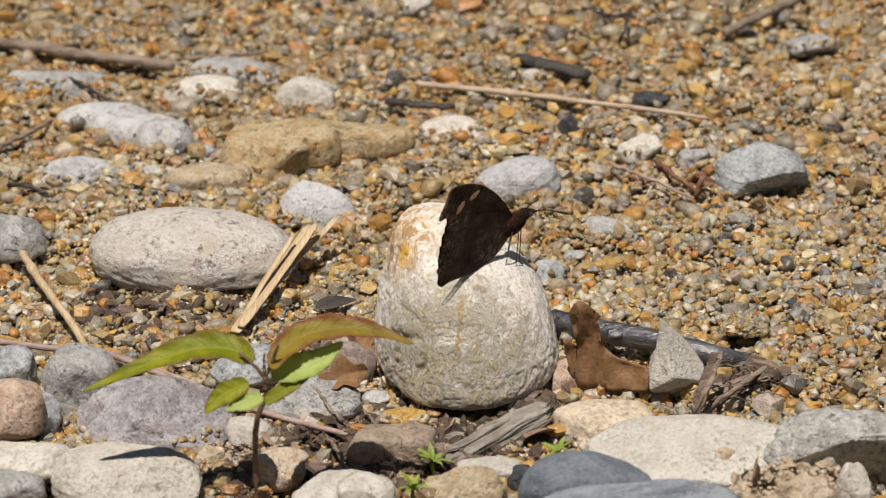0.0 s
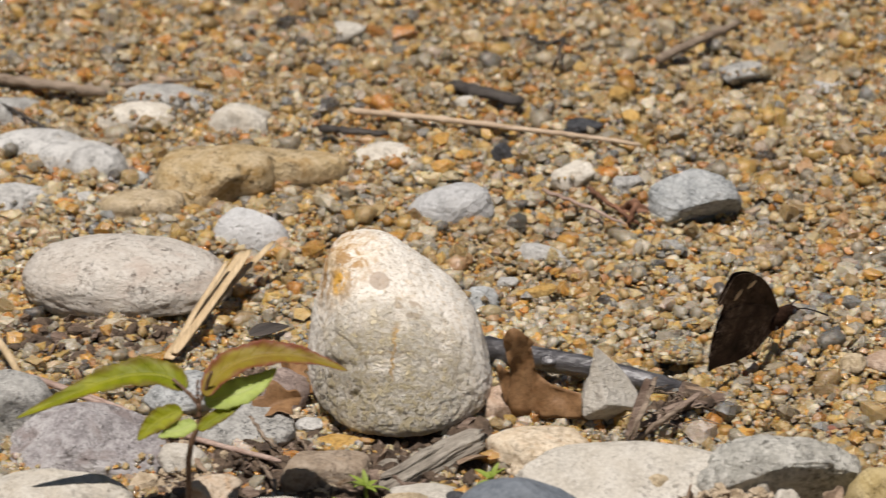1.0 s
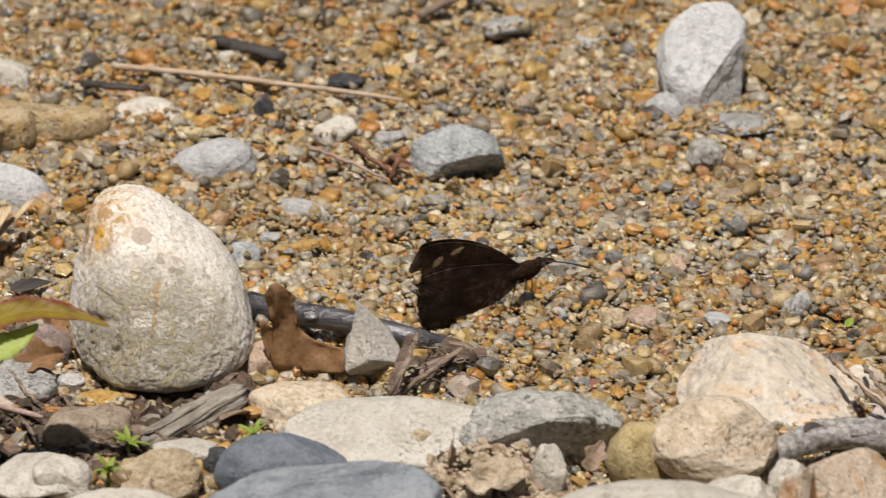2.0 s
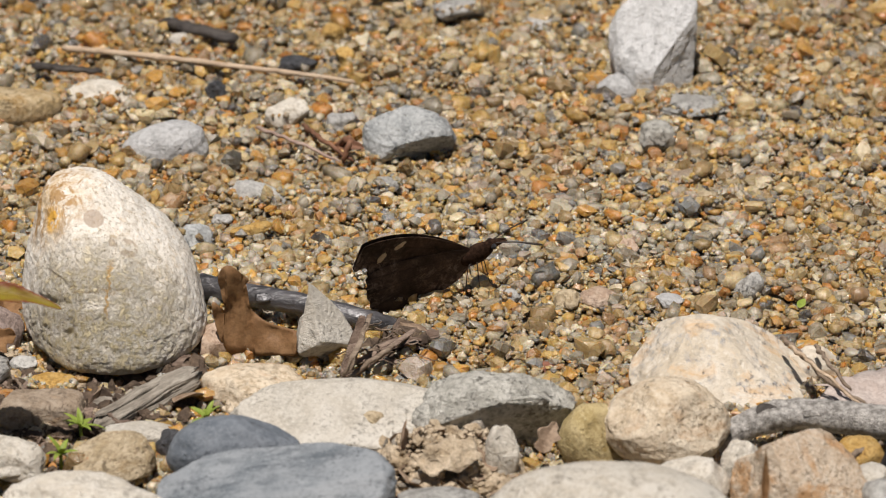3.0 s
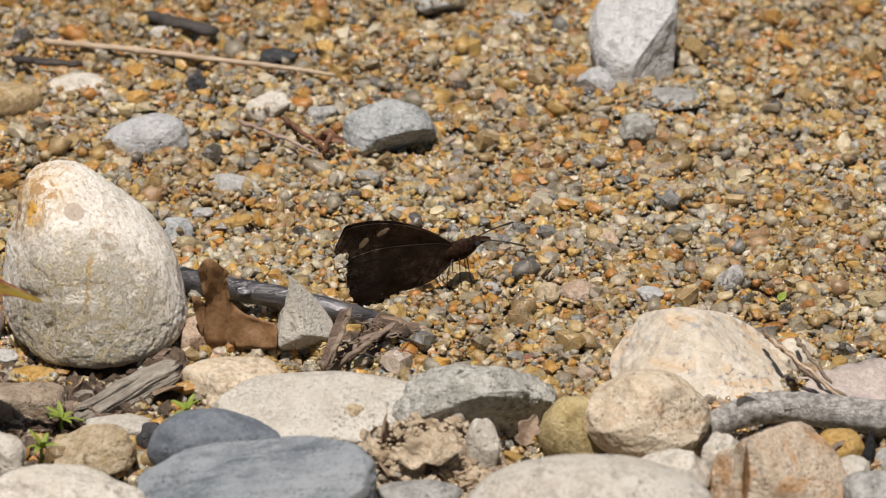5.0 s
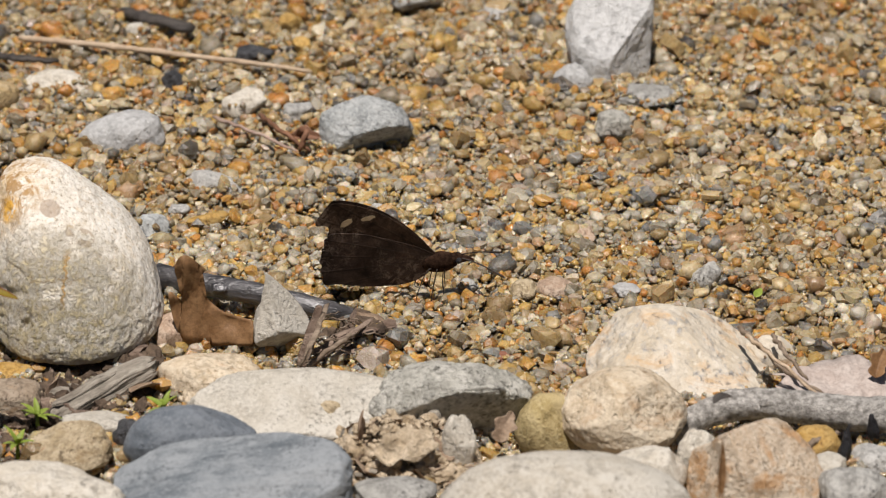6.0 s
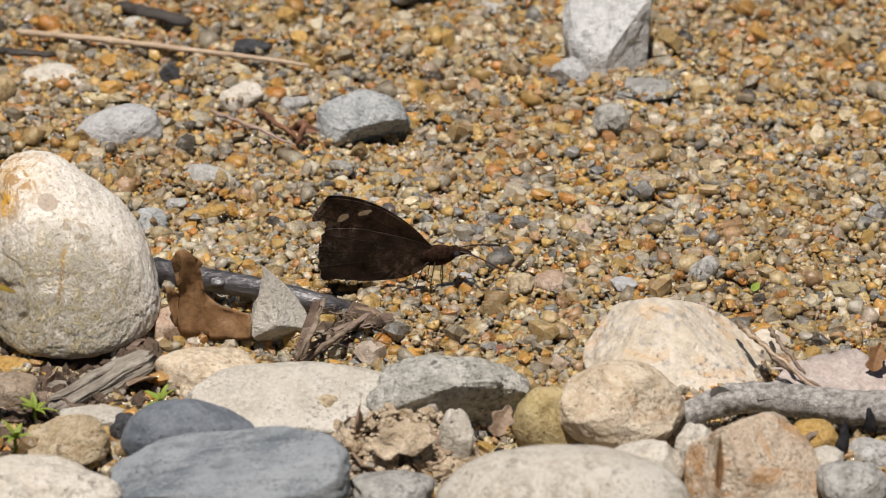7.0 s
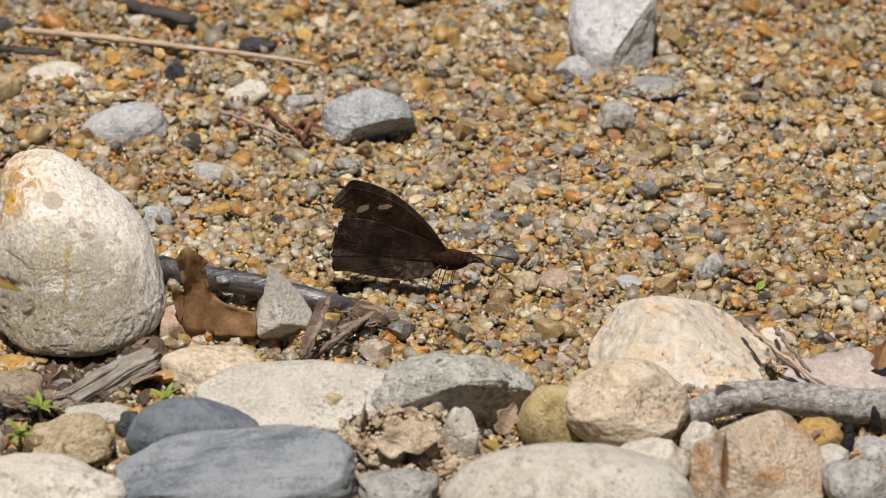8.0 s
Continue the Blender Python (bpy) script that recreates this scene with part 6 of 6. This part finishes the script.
def make_butterfly():
    """Head towards +x, wings folded upright in the x, z plane; the origin is the root of the wings."""
    fly = new("butterfly")
    tagged(fly, "dark brown snout butterfly with folded wings on sand", "butterfly")
    pv, pf = ball(3)

    def blob(name, centre, size, label, pitch=0.0):
        p = pv.copy()
        p *= 1 + 0.06 * np.array([noise.noise(Vector(q) * 5) for q in p])[:, None]
        ob = mesh_object(name, p * np.array(size) * MM, pf, FUR, fly, label)
        ob.matrix_basis = pose(centre[0] * MM, centre[1] * MM, centre[2] * MM, 0, pitch, 0)
        return ob

    blob("thorax", (1.0, 0, -1.6), (3.3, 1.15, 2.2), "furry dark brown thorax", -12)
    blob("abdomen", (-4.8, 0, -2.6), (5.0, 0.2, 1.0), "slim brown abdomen", -6)
    head = blob("head", (3.7, 0, -0.7), (1.45, 0.95, 1.1), "furry brown head")
    for s in (-1, 1):
        p = pv.copy()
        ob = mesh_object("eye", p * 0.55 * MM, pf, CHAR, head)
        ob.location = (0.35 * MM, s * 0.75 * MM, 0.15 * MM)
        v, f = tube_mesh(smooth_path(np.array([(0.6, 0.3 * s, -0.1), (1.8, 0.34 * s, 0.0), (3.1, 0.22 * s, -0.35)]) * MM, 6), [m * MM for m in np.interp(np.arange(13), [0, 4, 12], [0.5, 0.42, 0.1])], 8)
        mesh_object("palp", v, f, FUR, head, "long beak-like palp")
        v, f = tube_mesh(smooth_path(np.array([(0.5, 0.35 * s, 0.5), (4.0, 1.6 * s, 0.1), (8.4, 3.3 * s, -1.4)]) * MM, 8), [m * MM for m in np.interp(np.arange(17), [0, 10, 14, 16], [0.11, 0.12, 0.22, 0.14])], 7)
        mesh_object("antenna", v, f, LEG, head, "thin clubbed antenna")
        for k, (lx, fx, fy) in enumerate(((1.6, 2.2, 1.3), (0.6, 0.0, 2.2), (-0.4, -2.6, 1.9))):
            knee = ((lx + fx) / 2, s * (fy * 0.75), -3.2)
            v, f = tube_mesh(smooth_path(np.array([(lx, 0.8 * s, -2.4), knee, (fx, s * fy, -8.4), (fx + 0.9, s * (fy + 0.2), -9.5)]) * MM, 4), [m * MM for m in np.interp(np.arange(13), [0, 4, 12], [0.14, 0.1, 0.06])], 7)
            mesh_object("leg", v, f, LEG, fly, "thin brown leg")
    wings = []
    for s in (-1, 1):
        fore = wing_part("forewing", FOREWING, fly, WING, "hooked dark brown forewing with cream spots", s, 0.1)
        hind = wing_part("hindwing", HINDWING, fly, WING_HIND, "scalloped dark grey-brown hindwing", s, 0.1)
        out = 0.17 * s
        patch_part("wing_spot", (-16.0, 7.0), 1.25, 0.6, 0.75, out, fore, WING_SPOT, "cream wing spot", 5)
        patch_part("wing_spot", (-12.4, 8.2), 1.15, 0.5, 0.35, out, fore, WING_SPOT, "cream wing spot", 8)
        patch_part("orange_patch", (-12.6, 2.3), 3.6, 1.9, -0.2, 0.155 * s, fore, WING_ORANGE, "orange patch on the under side", 12)
        patch_part("orange_patch", (-6.6, 1.2), 2.7, 1.25, -0.35, 0.15 * s, fore, WING_ORANGE, "orange patch on the under side", 13)
        inner = -0.16 * s
        patch_part("orange_patch", (-13.5, 4.6), 3.0, 1.7, -0.5, inner, fore, WING_ORANGE, "orange patch on the upper side", 9)
        patch_part("orange_patch", (-8.0, 3.2), 3.6, 1.4, -0.55, inner, fore, WING_ORANGE, "orange patch on the upper side", 10)
        patch_part("orange_patch", (-12.5, -0.5), 3.8, 1.5, -0.2, inner, hind, WING_ORANGE, "orange patch on the upper side", 11)
        wings.append((s, fore, hind))
    return fly, wings


butterfly, WINGS = make_butterfly()

# seconds; place of the wing roots in millimetres; heading, nose-down and lean in degrees
FLIGHT = (
    (0.00, -49.6, -35.8, 29.7, 55.5, 2.1, 9.0),
    (0.40, -49.6, -35.8, 29.7, 55.5, 2.1, 9.0),
    (0.50, -31.2, -54.0, 40.2, 30.0, 19.0, 14.0),
    (0.60, -14.5, -30.0, 38.6, 46.0, 3.0, 5.0),
    (0.70, 1.6, -26.0, 12.1, 24.0, 20.0, 18.0),
    (0.80, 6.9, -20.2, 9.4, 56.1, 11.3, 16.4),
    (1.00, 6.8, -18.0, 9.4, 55.7, 7.8, 12.4),
    (1.40, 6.6, -16.8, 9.4, 51.5, 7.0, 9.0),
    (1.60, 6.0, -16.4, 9.4, 49.0, 4.2, 9.8),
    (1.80, 4.1, -18.1, 9.3, 37.6, -2.5, 12.0),
    (2.00, 3.3, -18.0, 9.4, 25.0, -6.5, 16.6),
    (2.20, 2.8, -18.7, 9.3, 19.0, -14.0, 20.0),
    (2.60, 2.8, -18.7, 9.3, 19.0, -14.9, 20.6),
    (3.30, 3.0, -18.5, 9.3, 19.7, -14.8, 20.6),
    (3.50, 3.0, -18.4, 9.3, 19.7, -14.7, 20.6),
    (4.50, 3.2, -18.4, 9.3, 19.5, -14.5, 17.6),
    (4.70, 3.2, -18.4, 9.3, 19.4, -14.2, 17.4),
    (5.80, 4.3, -25.3, 9.5, 6.9, 3.9, 17.7),
    (6.50, 4.3, -25.6, 9.5, 5.0, 2.9, 17.0),
    (7.40, 4.4, -25.1, 9.5, 6.0, 3.0, 17.4),
    (7.70, 5.8, -27.2, 9.4, 1.0, 9.2, 16.0),
    (8.00, 5.9, -27.3, 9.4, 2.5, 10.4, 14.9),
)
# seconds; opening of the near and far wings from upright and forward sweep of the forewings, in degrees
BEATS = (
    (0.0, 0.2, 0.2, 0), (0.4, 0.2, 0.2, 0), (0.43, 8, 8, 2), (0.47, 48, 30, 2), (0.5, 96, 66, 2), (0.53, 140, 110, 2), (0.57, 60, 50, 9), (0.6, 6, 10, 15),
    (0.63, 45, 40, 9), (0.67, 112, 96, 4), (0.7, 64, 46, 4), (0.73, 14, 10, 3), (0.77, 4, 5, 1), (0.8, 0.2, 3, 0), (1.8, 0.2, 3, 0), (2.2, 0.2, 3, 0), (4.7, 0.2, 3, 0), (5.8, 0.2, 3, 0), (7.4, 0.2, 3, 0), (8.0, 3, 8, 0),
)


def motions():
    walk(butterfly, [(t, pose(x * MM, y * MM, z * MM, lean, nose, heading)) for t, x, y, z, heading, nose, lean in FLIGHT])
    for s, fore, hind in WINGS:
        rows = [(t, near if s < 0 else far, sweep) for t, near, far, sweep in BEATS]
        walk(fore, [(t, pose(0, 0.12 * s * MM, 0, -s * a, sweep, 0)) for t, a, sweep in rows])
        walk(hind, [(t, pose(0, 0.27 * s * MM, 0, -s * (a + 0.1), 0, 0)) for t, a, sweep in rows])


motions()
